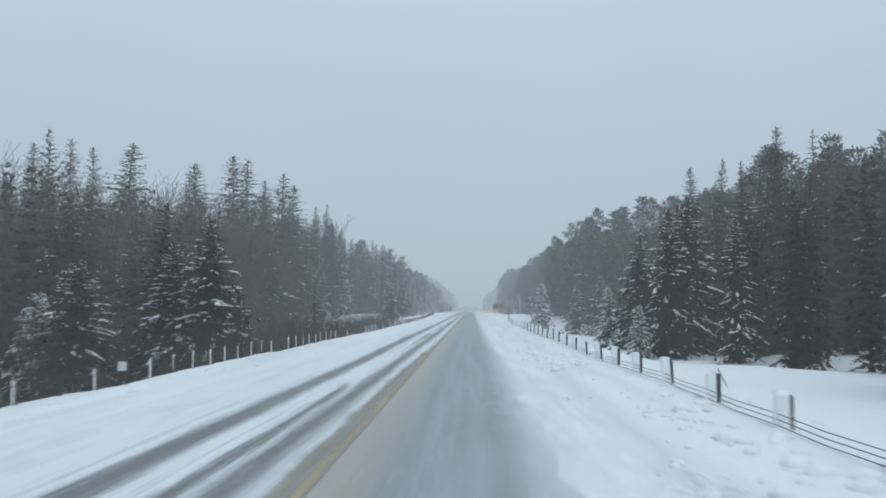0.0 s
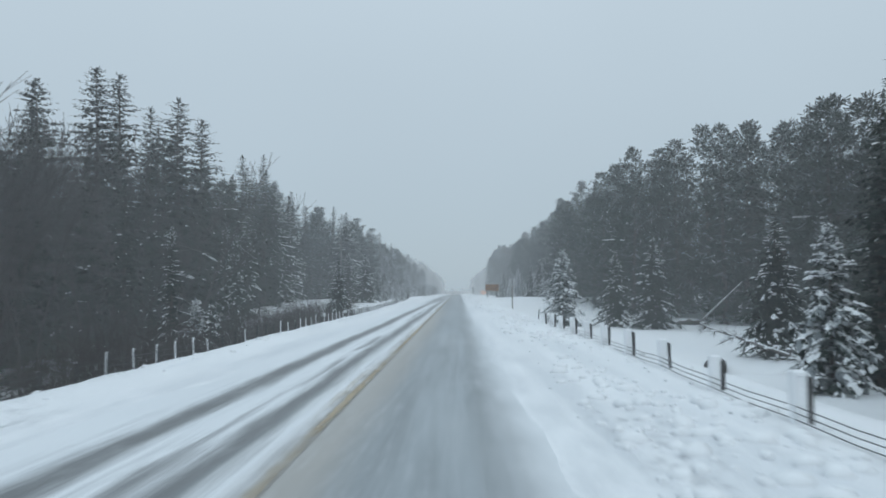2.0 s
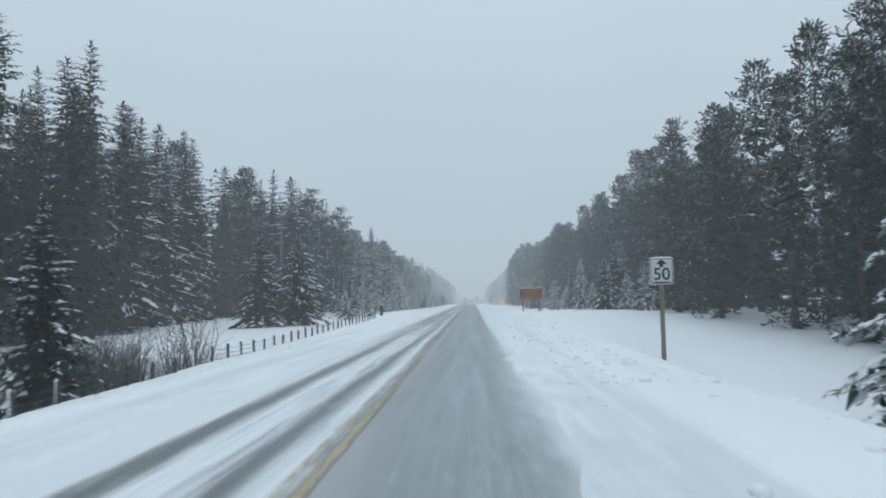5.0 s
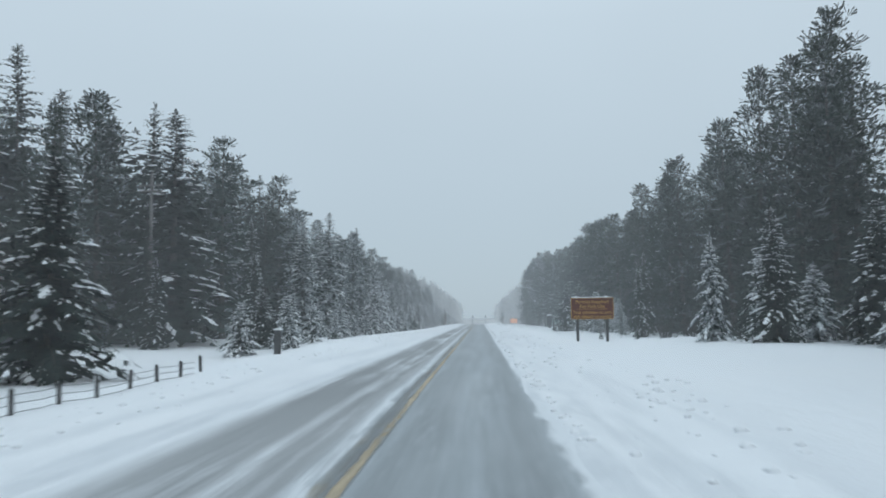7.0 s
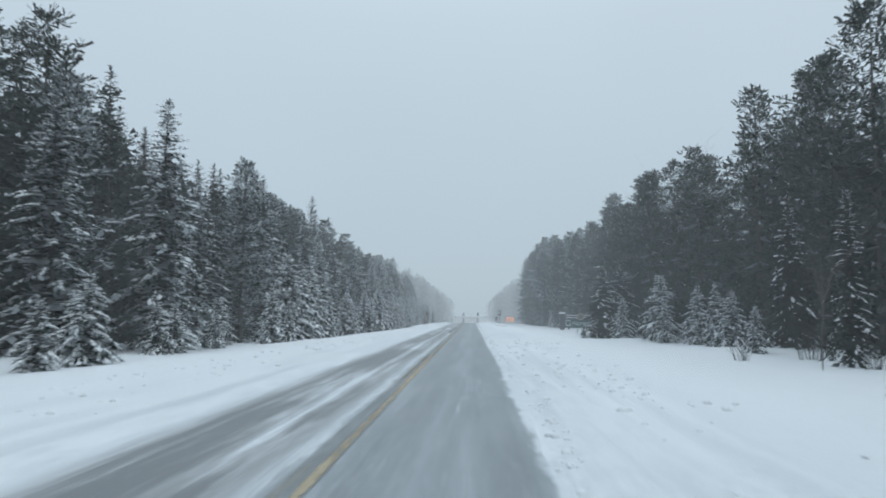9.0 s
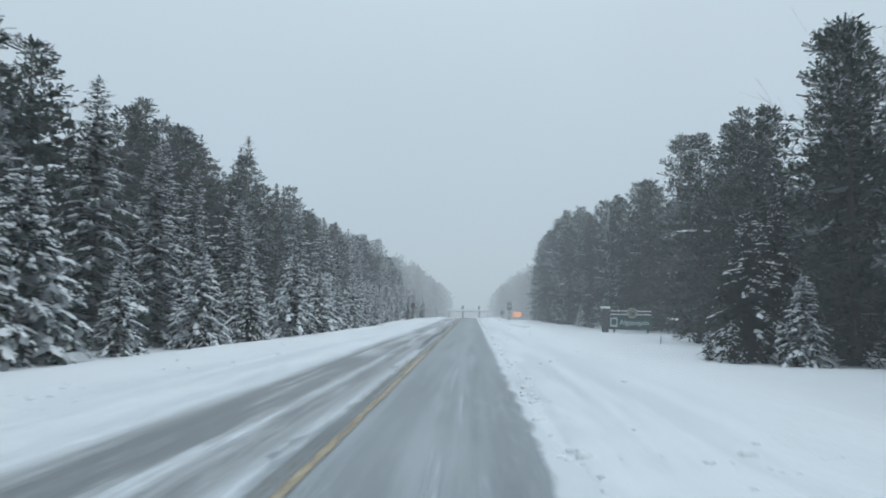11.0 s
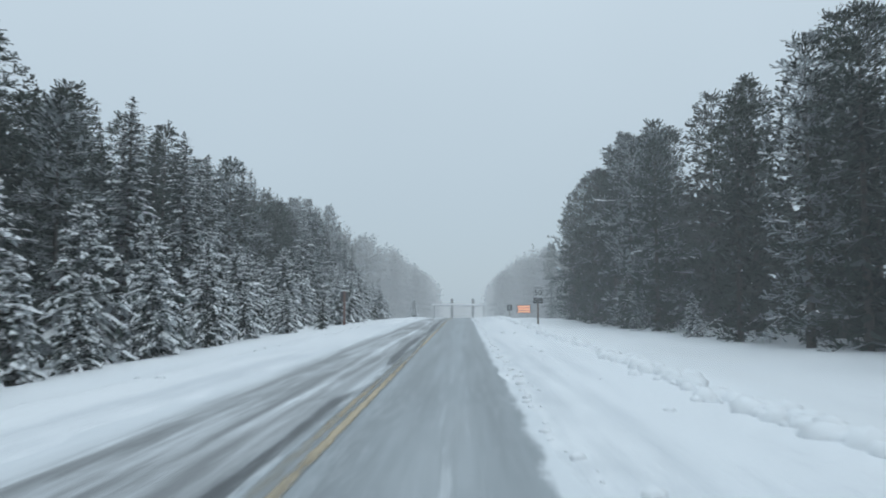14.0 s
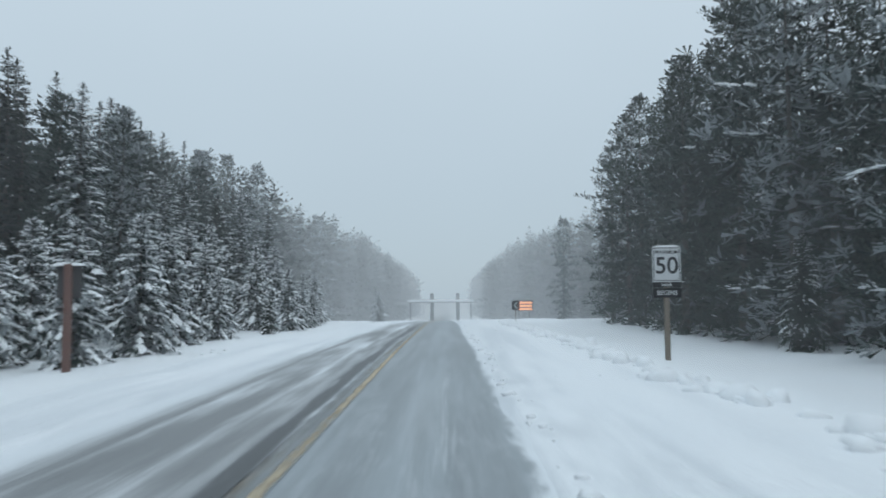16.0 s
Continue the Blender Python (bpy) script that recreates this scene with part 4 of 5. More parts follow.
def clear(x, y, gap):
    return all((x - a) ** 2 + (y - b) ** 2 > gap * gap for a, b in taken)


for side, edge in ((-1, EDGE_L), (1, EDGE_R)):
    y = -2.0
    while y < 425:
        e = lerp(y, edge)
        hardwood = side < 0 and y < 128
        deep = side < 0 and not hardwood
        for row in range(5 if hardwood else 3 if deep or 72 < y < 150 else 2):
            x = side * (e + row * (4.2 if hardwood else 3.9 if deep else 5.0) + pick.uniform(-1.2, 1.8))
            yy = y + pick.uniform(-2.2, 2.2)
            if not clear(x, yy, 2.4 if deep else 2.8) or (11 < x < 22.5 and 285 < yy < 307):
                continue
            later = yy > 190
            top = skyline(side, x, yy) * pick.uniform((0.92 if yy > 340 else 0.9 if yy < 140 else 0.84) if side > 0 else 0.76, 1.0)
            kind = "pine" if pick.random() < (0.62 if later else 0.2) else ("mid" if top < 9.5 else "tall")
            if side > 0 and yy > 72:
                kind = "snowy" if yy > 300 and row == 0 and pick.random() < 0.3 else "pine"
            elif side > 0:
                kind = "laden" if row == 0 and pick.random() < 0.6 else "tall"
            if hardwood:
                kind = "wood" if pick.random() < 0.72 else "laden" if row == 0 and pick.random() < 0.3 else "tall"
                top *= 1.0 if kind == "wood" else 0.86
            elif side < 0 and yy > 198 and kind != "mid" and pick.random() < 0.85:
                kind = "snowy" if pick.random() < 0.4 else "rimed"
            if kind != "wood" and (row >= 1 or yy > 385 or abs(x) > 41):
                kind = "behind spruce" if kind in ("tall", "mid", "laden", "rimed") else "behind pine"
            tree(kind, x, yy, top, 1.32 if deep and kind != "mid" else 1.1 if kind in ("tall", "mid", "laden") else 1.15)
        y += (3.5 if y < 135 else 4.6) if side > 0 and 72 < y < 235 else 4.7 if side < 0 and y > 128 else 5.6
# young growth in front of it: side, from, to, gap, distance, height, kind of the taller ones
for side, a, b, gap, x0, hi, main in (
    (-1, 250, 286, 2.5, 9.1, 4.6, "young"), (-1, 286, 376, 2.4, 8.3, 4.3, "young"), (-1, 234, 400, 2.6, 11.0, 5.6, "young"), (-1, 62, 136, 3.2, 13.6, 3.6, "wood"), (-1, 110, 138, 2.4, 18.0, 4.4, "wood"), (-1, 112, 138, 3.0, 22.0, 6.0, "wood"), (-1, 20, 112, 3.4, 20.5, 7.6, "wood"), (-1, 60, 110, 3.4, 17.0, 5.6, "wood"),
    (-1, 24, 112, 9.0, 22.5, 8.0, "tall"), (-1, 184, 234, 3.4, 10.8, 3.2, "young"), (-1, 150, 200, 7, 27.0, 4.5, "young"), (1, 164, 178, 4, 17.5, 5.0, "young"), (1, 214, 250, 6.5, 16.4, 3.8, "young"),
    (1, 44, 60, 8, 11.8, 3.6, "young"),
):
    y = a
    while y < b:
        x, yy = side * (x0 + pick.uniform(-1.0, 1.6)), y + pick.uniform(-1, 1)
        if clear(x, yy, 2.2):
            kind = main if main != "young" or pick.random() < 0.85 else "sapling"
            tree(kind, x, yy, ground_at(x, yy) + hi * pick.uniform(0.55, 1.1) * (0.42 if kind == "sapling" else 1.0))
        y += gap * pick.uniform(0.8, 1.3)


# the woods behind: too many to count
def woods(name, side, seed):
    rng = np.random.default_rng(seed)
    kinds = [conifer(700 + i, 15, r, k, 0.17, 0.0, 0.045) for i, (r, k) in enumerate(((2.4, "spruce"), (2.1, "spruce"), (3.2, "pine"), (2.8, "pine")))]
    data = []
    for k in kinds:
        for me in (k[1],):
            v = np.empty(len(me.vertices) * 3, np.float32)
            me.vertices.foreach_get("co", v)
            f = np.empty(len(me.loops), np.int32)
            me.loops.foreach_get("vertex_index", f)
            data.append((v.reshape(-1, 3), f.reshape(-1, 3)))
    chunks = []
    edge = EDGE_L if side < 0 else EDGE_R
    for y in np.arange(-5, 640, 4.2):
        for row in range(2 if side > 0 and 140 < y < 430 else 3):
            x = lerp(y, edge) + (5.0 if y < 140 else 8.0 if y < 430 else 1) + row * 6.0 + rng.uniform(-2, 2)
            yy = y + rng.uniform(-2, 2)
            top = skyline(side, side * x, yy) * (rng.uniform(0.70, 0.88) if yy < 430 else rng.uniform(0.84, 1.0))
            v, f = data[rng.integers(0, 2) + (2 if rng.random() < (0.6 if yy > 190 else 0.25) else 0)]
            a = rng.uniform(0, 6.28)
            c, s = math.cos(a), math.sin(a)
            z = float(height(side * x, yy, False))
            k = (top - z) / 15
            chunks.append((v @ np.array([(c, s, 0), (-s, c, 0), (0, 0, 1)]) * np.array([k * 1.25, k * 1.25, k]) + np.array([side * x, yy, z]), f))
    V, F = join(chunks)
    return tagged(new(name, raw(name, V, F, [SPRUCE])), "dense dark conifer woods fading into the snowfall", "woods", kind="stuff")


woods("woods", -1, 31)
woods("woods", 1, 32)


# ---- guard rails ----
def rail(x, y0, count, gap, cables, post_h, thick, crusted, label, plates=(), lift=0.0):
    ob = thing("cable_guard_rail", pose(x, y0, 0), label, "guard rail")
    post_me = bpy.data.meshes.new("post")
    bm = box(thick, thick, post_h + 0.35, (0, 0, -0.35), 0.02)
    for v in bm.verts:
        if v.co.z > 0:
            v.co.z -= 0.30 * (v.co.y + thick / 2) + 0.2 * (v.co.x + thick / 2)
    bm.to_mesh(post_me)
    bm.free()
    post_me.materials.append(POST)
    cap_rng = np.random.default_rng(5)
    caps = []
    for k in range(3):
        v, f = lump(cap_rng, thick * 0.45, 0.3 + 0.12 * k)
        caps.append(raw("snow_cap", v, f, [SNOW], True))
    crust = bpy.data.meshes.new("snow_crust")
    bm = box(thick * 0.86, thick * 0.8, post_h + 0.28, (-thick * 0.13, -thick * 0.16, -0.25), 0.025)
    for v in bm.verts:
        if v.co.z > 0.1:
            v.co.x -= 0.02
            v.co.z -= 0.2 * max(0, v.co.x)
    bm.to_mesh(crust)
    bm.free()
    crust.materials.append(SNOW)
    r = random.Random(7)
    zs = []
    for k in range(count):
        y = y0 + k * gap
        z = ground_at(x, y)
        zs.append((y - y0, z))
        dz = r.uniform(-0.05, 0.04) + lift
        p = shared("post", post_me, ob, pose(r.uniform(-0.02, 0.02), y - y0, z + dz, r.uniform(-2, 2), r.uniform(-2.5, 2.5), r.uniform(-4, 4)))
        crust_here = lerp(y, crusted)
        if r.random() < crust_here * 0.85:
            shared("snow_cap", r.choice(caps), p, pose(-thick * 0.15, -thick * 0.12, post_h - 0.03, 0, 0, r.uniform(0, 360)))
        if r.random() < crust_here:
            shared("snow_crust", crust, p, pose(r.uniform(-0.012, 0.006), r.uniform(-0.01, 0.01), r.uniform(-0.05, 0.02)))
    for h in cables:
        pts = []
        for (ya, za), (yb, zb) in zip(zs, zs[1:]):
            for s in (0, 0.5):
                pts.append((0.1 if x < 0 else -0.1, ya + (yb - ya) * s, za + (zb - za) * s + h - 0.02 * (s > 0)))
        v, f = rod(pts, [0.0065] * len(pts), 5)
        shared("cable", raw("cable", v, f, [STEEL]), ob)
    for y in plates:
        bm = box(0.2, 0.012, 0.2, (-0.06, -0.11, ground_at(x, y) + post_h - 0.08), 0.004)
        for v in bm.verts:
            v.co.y += y - y0
        part("reflector_plate", bm, WHITE, ob, "small snow-covered white plate")
    return ob


rail(5.3, 10.2 - 2.75 * 5, 29, 2.75, (0.05, 0.12, 0.19), 0.50, 0.19, ((0, 1.0), (1, 1.0)), "weathered wooden posts with three steel cables in the snow")
rail(-6.15, 4.9, 111, 1.42, (0.05, 0.19, 0.33), 0.39, 0.075, ((90, 0.6), (108, 0.75), (124, 0.2)), "dark wooden cable fence along the snowy embankment", (17.68, 85.84, 94.36), 0.06)


# ---- signs ----
def letter(body, size, at, material, parent, name="lettering"):
    return shared(name, text_mesh(body, size, material), parent, pose(*at))


def snow_ridge(length, depth, high, seed):
    rng = np.random.default_rng(seed)
    bm = bmesh.new()
    k = max(6, int(length / 0.12))
    rows = []
    for i in range(k + 1):
        x = -length / 2 + length * i / k
        h = high * (0.55 + 0.6 * rng.random()) * (0.35 if i in (0, k) else 1)
        rows.append([bm.verts.new(c) for c in ((x, -depth / 2, 0), (x, -depth * 0.35, h * 0.75), (x, 0, h), (x, depth * 0.35, h * 0.75), (x, depth / 2, 0))])
    for p, q in zip(rows, rows[1:]):
        for i in range(4):
            bm.faces.new((p[i], q[i], q[i + 1], p[i + 1]))
    return bm


def placed(bm, at):
    bmesh.ops.translate(bm, verts=bm.verts[:], vec=at)
    return bm


def permit_sign():
    ob = thing("park_sign", pose(7.93, 186.1, 0), "brown wooden park permit sign with gold lettering and snow on top", "sign")
    for x in (-0.86, 0.85):
        z = ground_at(7.93 + x, 186.1)
        part("post", placed(box(0.15, 0.15, 2.2 - z, (0, 0, z - 0.3), 0.012), (x, 0.1, 0)), POST, ob)
    part("board", box(2.4, 0.05, 1.2, (0, 0, 1.42), 0.01), BROWN, ob)
    for nm, sx, sz, x, z in (("frame_rail", 2.44, 0.03, 0, 1.40), ("frame_rail", 2.44, 0.03, 0, 2.61), ("frame_stile", 0.03, 1.18, -1.215, 1.43), ("frame_stile", 0.03, 1.18, 1.215, 1.43)):
        part(nm, box(sx, 0.07, sz, (x, -0.01, z), 0.006), GOLD, ob, "thin gold painted frame")
    letter("Permits Required", 0.27, (0, -0.03, 2.40), GOLD, ob)
    letter("For Park Use", 0.27, (0, -0.03, 2.14), GOLD, ob)
    part("rule", box(1.75, 0.01, 0.02, (0, -0.03, 1.975), 0.002), GOLD, ob)
    letter("Tout utilisateur du parc", 0.235, (0, -0.03, 1.79), GOLD, ob)
    letter("doit obtenir un permis", 0.235, (0, -0.03, 1.55), GOLD, ob)
    part("snow_ridge", placed(snow_ridge(2.44, 0.14, 0.05, 3), (0, 0, 2.65)), SNOW, ob, "snow lying along the top edge")
    for x in (-0.9, 0.82):
        bm = bmesh.new()
        bmesh.ops.create_icosphere(bm, subdivisions=2, radius=0.12, matrix=Matrix.Translation((x, 0.05, 2.66)) @ Matrix.Diagonal((1, 0.9, 0.75, 1)))
        part("snow_cap", bm, SNOW, ob)


permit_sign()


def speed_sign(x, y, top, ahead):
    z0 = ground_at(x, y)
    label = "white speed limit sign announcing fifty ahead on a wooden post" if ahead else "white speed limit fifty sign with black tabs on a wooden post"
    ob = thing("speed_limit_sign", pose(x, y, 0, 0, 0, -2), label, "road sign")
    part("post", placed(box(0.13, 0.11, top - z0 + 0.3, (0, 0, z0 - 0.4), 0.012), (0, 0.07, 0)), SIGNPOST, ob)
    w, h = (0.74, 0.84) if ahead else (0.72, 0.9)
    part("panel", box(w, 0.012, h, (0, 0, top - h), 0.004), WHITE, ob)
    for sx, sz, px, pz in ((w - 0.06, 0.018, 0, top - 0.04), (w - 0.06, 0.018, 0, top - h + 0.03), (0.018, h - 0.07, -w / 2 + 0.035, top - h + 0.03), (0.018, h - 0.07, w / 2 - 0.035, top - h + 0.03)):
        part("border", box(sx, 0.006, sz, (px, -0.009, pz), 0.001), BLACK, ob)
    if ahead:
        bm = bmesh.new()
        pts = [(-0.055, 0), (0.055, 0), (0.055, 0.09), (0.18, 0.09), (0, 0.25), (-0.18, 0.09), (-0.055, 0.09)]
        f = bm.faces.new([bm.verts.new((px, -0.012, top - 0.29 + pz)) for px, pz in pts])
        r = bmesh.ops.extrude_face_region(bm, geom=[f])
        bmesh.ops.translate(bm, verts=[v for v in r["geom"] if isinstance(v, bmesh.types.BMVert)], vec=(0, 0.006, 0))
        part("arrow", bm, BLACK, ob)
        letter("50", 0.54, (0, -0.012, top - 0.53), BLACK, ob)
        part("caption_bar", box(0.5, 0.006, 0.05, (0, -0.009, top - 0.81), 0.001), BLACK, ob)
    else:
        letter("MAXIMUM", 0.125, (0, -0.012, top - 0.14), BLACK, ob)
        letter("50", 0.60, (0, -0.012, top - 0.50), BLACK, ob)
        for body, z, sz, ts in (("km/h", top - h - 0.135, 0.13, 0.13), ("BEGINS", top - h - 0.40, 0.24, 0.16)):
            t = part("tab", box(w - 0.01, 0.012, sz, (0, -0.004, z), 0.003), BLACK, ob, "black tab with white letters")
            shared("lettering", text_mesh(body, ts, WHITE), t, pose(0, -0.016, z + sz / 2))
    part("snow_ridge", placed(snow_ridge(w * 0.9, 0.09, 0.04, 9), (0, 0.03, top)), SNOW, ob)


speed_sign(7.5, 125.1, 2.74, True)
speed_sign(7.2, 338.9, 2.84, False)


def entrance_sign():
    ob = thing("park_entrance_sign", pose(15.9, 304.6, -0.22), "dark green park entrance sign beside a snow-capped stone pier", "sign")
    zg = ground_at(15.9, 304.6)
    part("pier", box(0.62, 0.6, 2.0 - zg + 0.4, (0, 0, zg - 0.4), 0.03), STONE, ob, "dark square stone pier")
    part("cap", box(0.78, 0.74, 0.08, (0, 0, 1.98), 0.02), STONE, ob)
    bm = box(0.94, 0.9, 0.27, (0, 0, 2.06), 0.05)
    part("snow_cap", bm, SNOW, ob, "thick slab of snow")
    part("panel", box(4.5, 0.12, 1.35, (2.75, 0.1, -0.15), 0.02), GREEN, ob, "dark green board")
    for z, h in ((1.42, 0.11), (1.70, 0.2)):
        part("beam", box(4.5, 0.16, h, (2.75, 0.1, z - 0.1), 0.02), STONE, ob)
        part("snow_ridge", placed(snow_ridge(4.4, 0.18, 0.10, int(z * 10)), (2.75, 0.1, z - 0.1 + h)), SNOW, ob)
    for x in (1.0, 4.6):
        part("leg", box(0.18, 0.14, 2.1, (x, 0.24, -1.2), 0.02), STONE, ob)
    bm = bmesh.new()
    bmesh.ops.create_cone(bm, cap_ends=True, segments=32, radius1=0.56, radius2=0.56, depth=0.12, matrix=Matrix.Translation((2.85, -0.06, 1.64)) @ Matrix.Rotation(radians(90), 4, "X"))
    disc = part("emblem", bm, TAN, ob, "round carved emblem")
    bm = bmesh.new()
    bmesh.ops.create_cone(bm, cap_ends=True, segments=32, radius1=0.45, radius2=0.45, depth=0.03, matrix=Matrix.Translation((2.85, -0.125, 1.64)) @ Matrix.Rotation(radians(90), 4, "X"))
    part("field", bm, OCHRE, disc, "darker carved field")
    for dx, dz, r in ((0.06, -0.10, 0.21), (-0.16, 0.02, 0.11), (0.20, 0.08, 0.09)):
        v, f = lump(np.random.default_rng(int(r * 100)), r, 0.8)
        shared("relief", raw("relief", v * np.array([1, 0.25, 1]), f, [STONE], True), disc, pose(2.85 + dx, -0.15, 1.64 + dz))
    sq = part("badge", box(0.78, 0.04, 0.98, (0.92, 0.02, 0.14), 0.01), PALE, ob, "pale square badge")
    part("relief", box(0.52, 0.03, 0.6, (0.92, -0.01, 0.36), 0.01), GREEN, sq)
    letter("Algonquin", 0.78, (3.12, 0.03, 0.60), PALE, ob)


entrance_sign()


def sign_back():
    x, y = -7.3, 337.2
    zg = ground_at(x, y)
    ob = thing("sign_from_behind", pose(x, y, 0, 0, 0, 8), "back of a road sign on a red-brown wooden post", "road sign")
    part("post", box(0.17, 0.14, 2.42 - zg + 0.4, (0, 0, zg - 0.4), 0.012), REDPOST, ob)
    part("panel", box(0.55, 0.02, 0.75, (0, 0.09, 1.62), 0.006), GREY, ob)
    part("snow_ridge", placed(snow_ridge(0.75, 0.2, 0.08, 4), (0, 0.04, 2.38)), SNOW, ob)


sign_back()


def chevron(x, y):
    zg = ground_at(x, y)
    ob = thing("chevron_marker", pose(x, y, zg), "black chevron marker board on a thin post", "road sign")
    part("post", box(0.08, 0.08, 2.0, (0, 0.05, -0.3), 0.01), SIGNPOST, ob)
    part("panel", box(0.75, 0.02, 0.9, (0, 0, 1.1), 0.01), BLACK, ob)
    bm = bmesh.new()
    for pts in ([(0.2, 0), (0.05, 0), (-0.2, 0.32), (-0.05, 0.32)], [(-0.2, 0.32), (0.05, 0.64), (0.2, 0.64), (-0.05, 0.32)]):
        bm.faces.new([bm.verts.new((px, -0.018, 1.22 + pz)) for px, pz in pts])
    part("arrow", bm, PALE, ob)


chevron(8.4, 396.5)


def message_board():
    x, y = 15.0, 455.0
    zg = ground_at(x, y)
    ob = thing("message_board", pose(x, y, zg), "lit amber roadside message board on a trailer", "message board")
    part("frame", box(3.3, 0.25, 1.9, (0, 0, 1.5), 0.04), BLACK, ob)
    for k in range(3):
        part("lamp_row", box(2.7, 0.05, 0.27, (0, -0.15, 1.7 + 0.55 * k), 0.02), AMBER, ob, "glowing amber lamp row")
    for px in (-0.9, 0.9):
        part("leg", box(0.14, 0.14, 2.0, (px, 0.05, -0.4), 0.02), STEEL, ob)


message_board()


def gate():
    y = 492.0
    z0 = lerp(y, ROAD_Z)
    ob = thing("park_gate_canopy", pose(0.2, y, z0), "snow-roofed park gate canopy across the road in the haze", "gate")
    part("roof", box(14.2, 6, 0.16, (0, 0, 3.95), 0.04), GREY, ob)
    part("snow_slab", box(14.4, 6.2, 0.5, (0, 0, 4.11), 0.15), SNOW, ob)
    for px in (-1.9, 3.8):
        part("pillar", box(0.75, 0.75, 6.3, (px, 0, -0.3), 0.04), STONE, ob)
    for px in (-6.7, 6.7):
        part("column", box(0.25, 0.25, 4.25, (px, 0, -0.3), 0.03), GREY, ob)


gate()


# ---- loose things along the verge ----
def stub_post():
    x, y = -6.9, 172.0
    zg = ground_at(x, y)
    ob = thing("timber_post", pose(x, y, zg), "thick weathered grey timber post standing in the snow", "post")
    part("body", box(0.25, 0.25, 1.4, (0, 0, -0.4), 0.04), POST, ob)
    v, f = lump(np.random.default_rng(3), 0.2, 0.35)
    shared("snow_cap", raw("snow_cap", v, f, [SNOW], True), ob, pose(0, 0, 1.0))


stub_post()


def utility_pole():
    x, y = -21.4, 193.2
    zg = ground_at(x, y)
    ob = thing("utility_pole", pose(x, y, zg), "grey wooden utility pole with two crossarms at the trees", "utility pole")
    H = 11.9 - zg
    v, f = rod([(0, 0, -0.5), (0, 0, H * 0.5), (0, 0, H)], [0.17, 0.14, 0.1], 10)
    shared("pole", raw("pole", v, f, [TWIG], True), ob)
    for z, w in ((H - 0.9, 1.7), (H - 1.3, 1.2)):
        part("crossarm", box(w, 0.1, 0.12, (0, -0.14, z), 0.01), TWIG, ob)
    for px in (-0.75, -0.3, 0.3, 0.75):
        part("insulator", box(0.08, 0.08, 0.16, (px, -0.14, H - 0.78), 0.02), PALE, ob)


utility_pole()


def snowy_cable():
    ob = thing("overhead_cable", pose(-21.4, 100, 0), "sagging overhead cable coated with snow between the trees", "cable")
    pts = [(0.1, 93.2 * k / 48, 5.6 - 0.9 * math.sin(math.pi * ((k % 24) / 24))) for k in range(49)]
    v, f = rod(pts, [0.014] * 49, 5)
    shared("wire", raw("wire", v, f, [TWIG], True), ob)


snowy_cable()


def bush_mesh(seed):
    rng = np.random.default_rng(seed)
    stems = []
    for k in range(22):
        a, r = rng.uniform(0, 6.28), rng.uniform(0, 0.45)
        p = np.array([r * math.cos(a), r * math.sin(a), -0.2])
        d = np.array([math.cos(a) * rng.uniform(0.05, 0.4), math.sin(a) * rng.uniform(0.05, 0.4), 1.0])
        ln = rng.uniform(0.8, 1.9)
        q = p + d * ln * 0.55
        e = q + (d + rng.normal(0, 0.2, 3)) * ln * 0.45
        stems.append(rod([p, q, e], [0.014, 0.010, 0.003], 3))
        for j in range(3):
            b = p + d * ln * rng.uniform(0.35, 0.9)
            stems.append(rod([b, b + np.array([rng.normal(0, 0.3), rng.normal(0, 0.3), rng.uniform(0.1, 0.5)])], [0.007, 0.002], 3))
    return raw("brush", *join(stems), [BRUSH])


BUSH = [bush_mesh(k) for k in range(4)]
for k in range(262):
    if k < 50:
        x, y = -pick.uniform(7.4, 11.5), pick.uniform(16, 60)
    elif k < 160:
        x, y = -pick.uniform(8.6, 13.5), pick.uniform(60, 134)
    elif k < 250:
        x, y = -pick.uniform(10.0, 18.0), pick.uniform(96, 138)
    else:
        x, y = pick.uniform(13.0, 18.5), pick.uniform(186, 226)
    ob = thing("leafless_bush", pose(x, y, ground_at(x, y), 0, 0, pick.uniform(0, 360)) @ Matrix.Scale(pick.uniform(1.1, 2.0) if x < 0 and (y < 118 or x < -12) else pick.uniform(0.6, 1.1), 4), "bare grey bush of thin twigs in deep snow", "bush", "leafless bushes")
    tagged(shared("brush", pick.choice(BUSH), ob), kind="stuff")


def thin_marker(x, y, h, tilt=3, r=0.03):
    zg = ground_at(x, y)
    ob = thing("marker_stake", pose(x, y, zg, 2, tilt, 0), "thin dark marker stake standing in the snow", "stake")
    v, f = rod([(0, 0, -0.3), (0, 0, h)], [r, r * 0.8], 6)
    shared("shaft", raw("shaft", v, f, [POST]), ob)
    v, f = lump(np.random.default_rng(int(y)), r * 1.6, 0.6)
    shared("snow_cap", raw("snow_cap", v, f, [SNOW], True), ob, pose(0, 0, h))


thin_marker(5.25, 75.6, 0.55)
thin_marker(13.7, 270.7, 0.5)
thin_marker(6.9, 17.2, 0.45, -28, 0.012)
thin_marker(6.7, 17.3, 0.2, 24, 0.010)


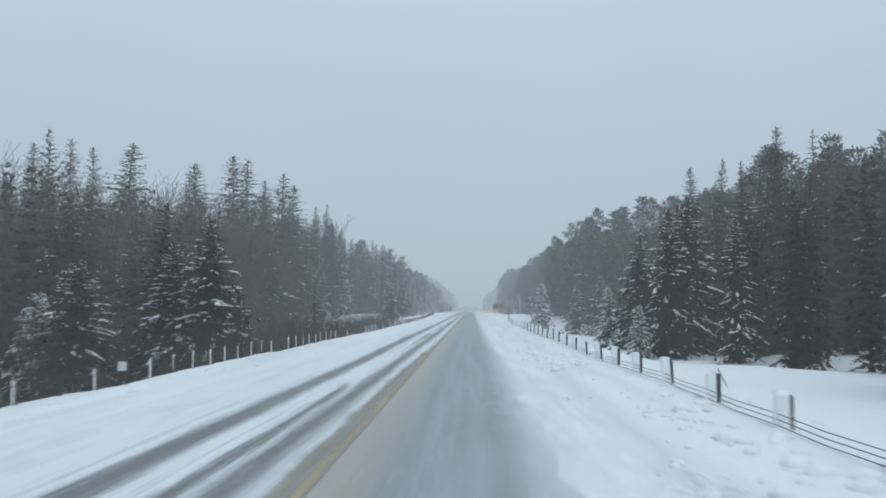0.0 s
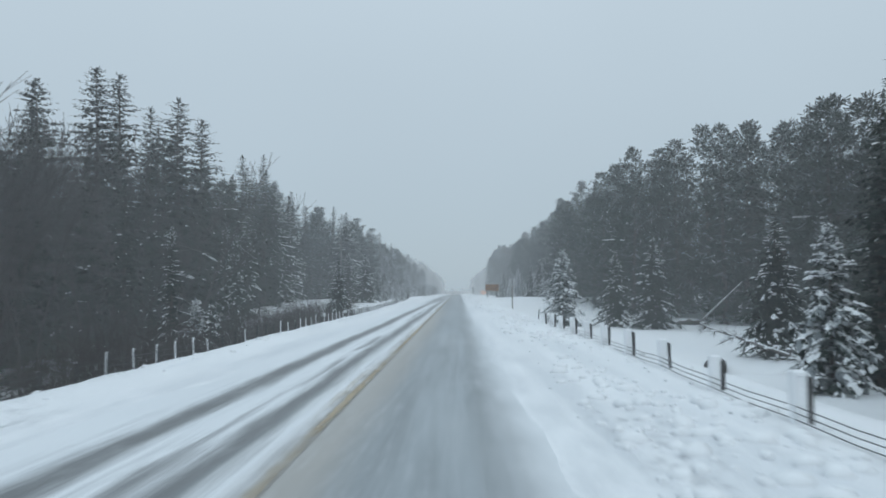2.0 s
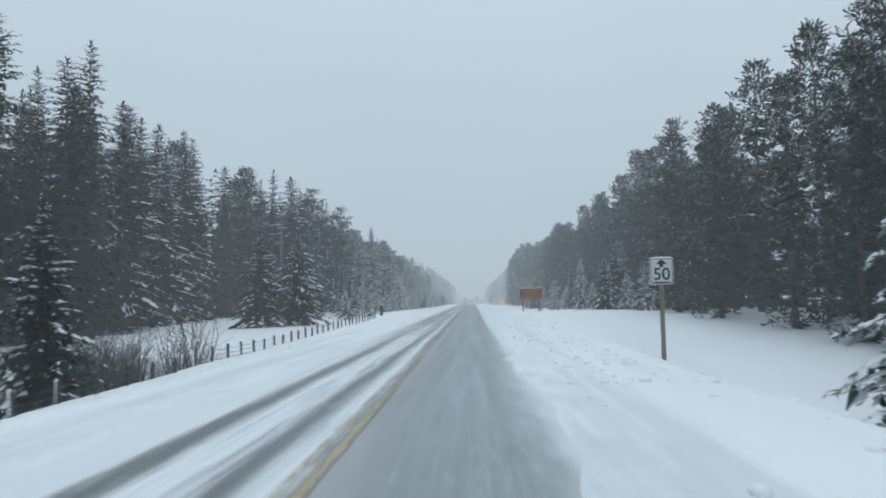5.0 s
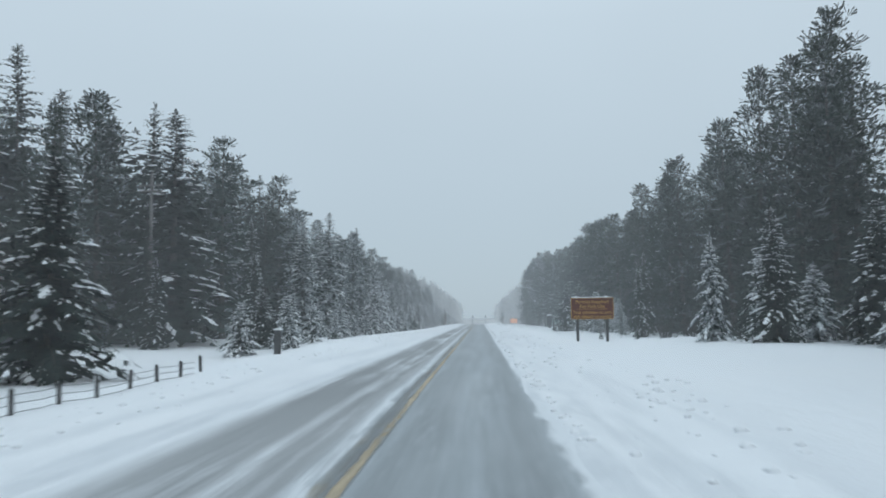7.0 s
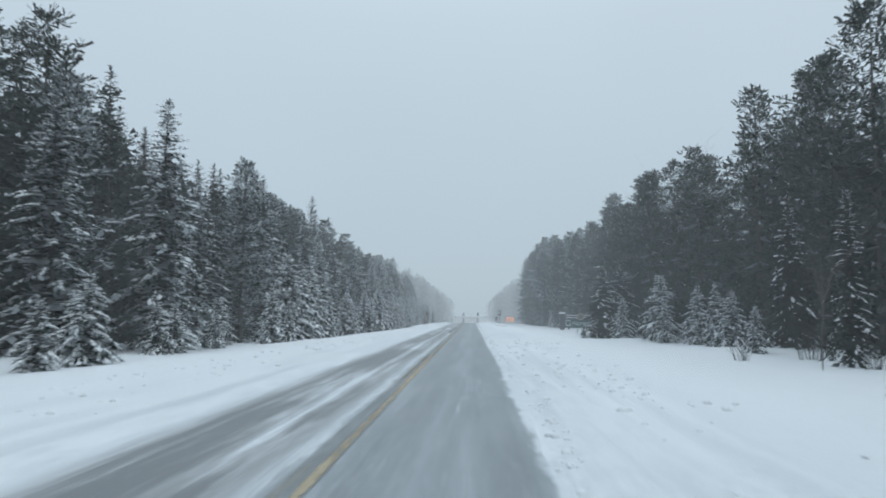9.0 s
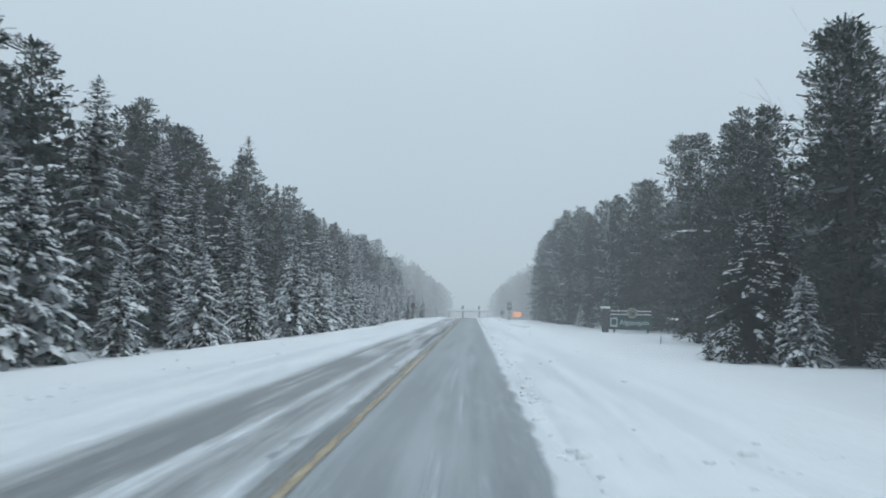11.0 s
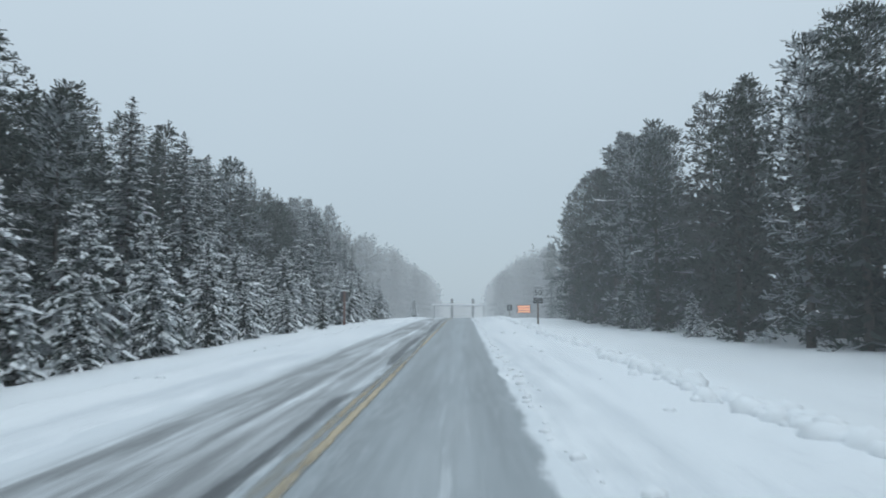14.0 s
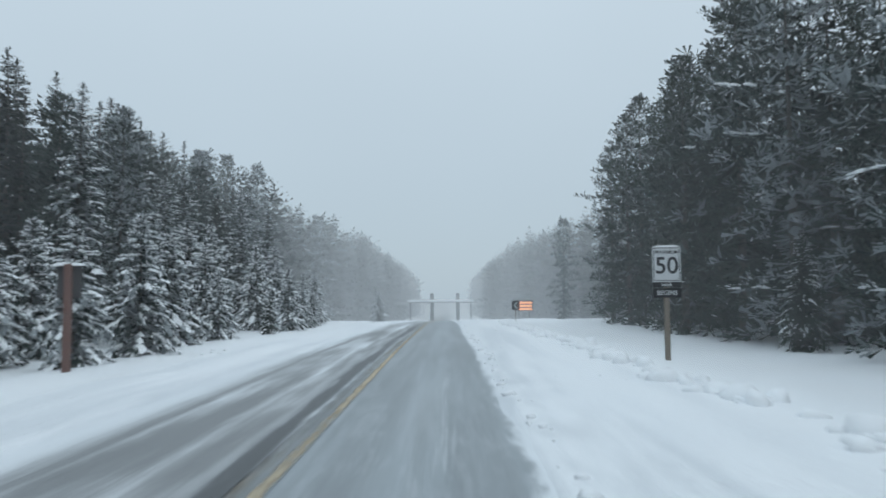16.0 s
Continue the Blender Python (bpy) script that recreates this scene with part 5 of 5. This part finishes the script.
def culvert():
    x, y = 14.6, 80.2
    ob = thing("culvert_pipe", pose(x, y, -2.88, 0, 0, -20), "dark round culvert pipe end poking out of the snow", "pipe")
    bm = bmesh.new()
    bmesh.ops.create_cone(bm, cap_ends=False, segments=28, radius1=0.55, radius2=0.55, depth=1.6, matrix=Matrix.Translation((0, 0.8, 0.35)) @ Matrix.Rotation(radians(90), 4, "X"))
    bmesh.ops.solidify(bm, geom=bm.faces[:], thickness=0.05)
    part("barrel", bm, GREY, ob)
    # a black disc across the mouth stands in for the shade inside the pipe
    bm = bmesh.new()
    bmesh.ops.create_cone(bm, cap_ends=True, segments=28, radius1=0.5, radius2=0.5, depth=0.05, matrix=Matrix.Translation((0, 0.05, 0.35)) @ Matrix.Rotation(radians(90), 4, "X"))
    part("mouth_shade", bm, BLACK, ob)


culvert()


def fallen_tree(x, y, turn, tilt, length, r, label, twigs, mound=0.0, load=0.8):
    zg = ground_at(x, y)
    ob = thing("fallen_tree", pose(x, y, zg + r, 0, 0, turn), label, "dead tree")
    rng = np.random.default_rng(int(y))
    end = np.array([length * math.cos(radians(tilt)), 0, length * math.sin(radians(tilt))])
    pts = [end * s + np.array([0, rng.normal(0, 0.05), 0]) for s in (-0.05, 0.3, 0.6, 1.0)]
    v, f = rod(pts, [r * 1.3, r, r * 0.75, r * 0.3], 7)
    shared("stem", raw("stem", v, f, [TWIG], True), ob)
    pads = []
    for k in range(twigs):
        s = rng.uniform(0.15, 1)
        p = end * s
        d = np.array([rng.uniform(-0.1, 0.8), rng.choice((-1, 1)) * rng.uniform(0.3, 1), rng.uniform(-0.35, 0.5)])
        ln = rng.uniform(0.5, 1.5) * (1.1 - 0.6 * s)
        limbs = [rod([p, p + d * ln * 0.5, p + d * ln + np.array([0, 0, -0.12 * ln])], [0.03, 0.02, 0.006], 4)]
        for j in range(4):
            q = p + d * ln * rng.uniform(0.3, 0.95)
            e = d * 0.5 + rng.normal(0, 0.5, 3)
            limbs.append(rod([q, q + e * 0.4], [0.012, 0.003], 3))
            vv, ff = lump(rng, rng.uniform(0.05, 0.13), 0.4)
            pads.append((vv + q + np.array([0, 0, 0.04]), ff))
        shared("branch", raw("branch", *join(limbs), [BARK]), ob)
    v, f = rod([p + np.array([0, 0, r * 0.55]) for p in pts], [r * load, r * load, r * load * 0.75, r * 0.25], 6)
    shared("snow_load", raw("snow_load", *join([(v, f[:, [0, 1, 2]]), (v, f[:, [0, 2, 3]])] + pads), [SNOW], True), ob)
    if mound:
        v, f = lump(rng, mound, 0.42)
        shared("root_mound", raw("root_mound", v * np.array([1.3, 1, 1]), f, [BARK], True), ob, pose(-mound, 0, 0.05), "dark torn root mass")
        v, f = lump(rng, mound * 0.95, 0.28)
        shared("snow_cap", raw("snow_cap", v * np.array([1.35, 1, 1]), f, [SNOW], True), ob, pose(-mound * 1.05, 0, mound * 0.34))


fallen_tree(17.4, 72.6, 157, 19, 5.9, 0.07, "snow-covered fallen spruce top with bare twigs", 34)
fallen_tree(26.6, 122.0, 4, 42, 6.4, 0.10, "dead snow-coated trunk leaning out of a snowy root mound", 2, 1.0, 0.95)

for x, y, turn, tilt, length in ((16.4, 331.5, 4, 30, 2.6), (17.4, 334.0, -6, 34, 3.0), (18.0, 329.0, 8, 30, 3.2)):
    fallen_tree(x, y, turn, tilt, length, 0.045, "thin dead limb with snow along it leaning at the pines", 4)
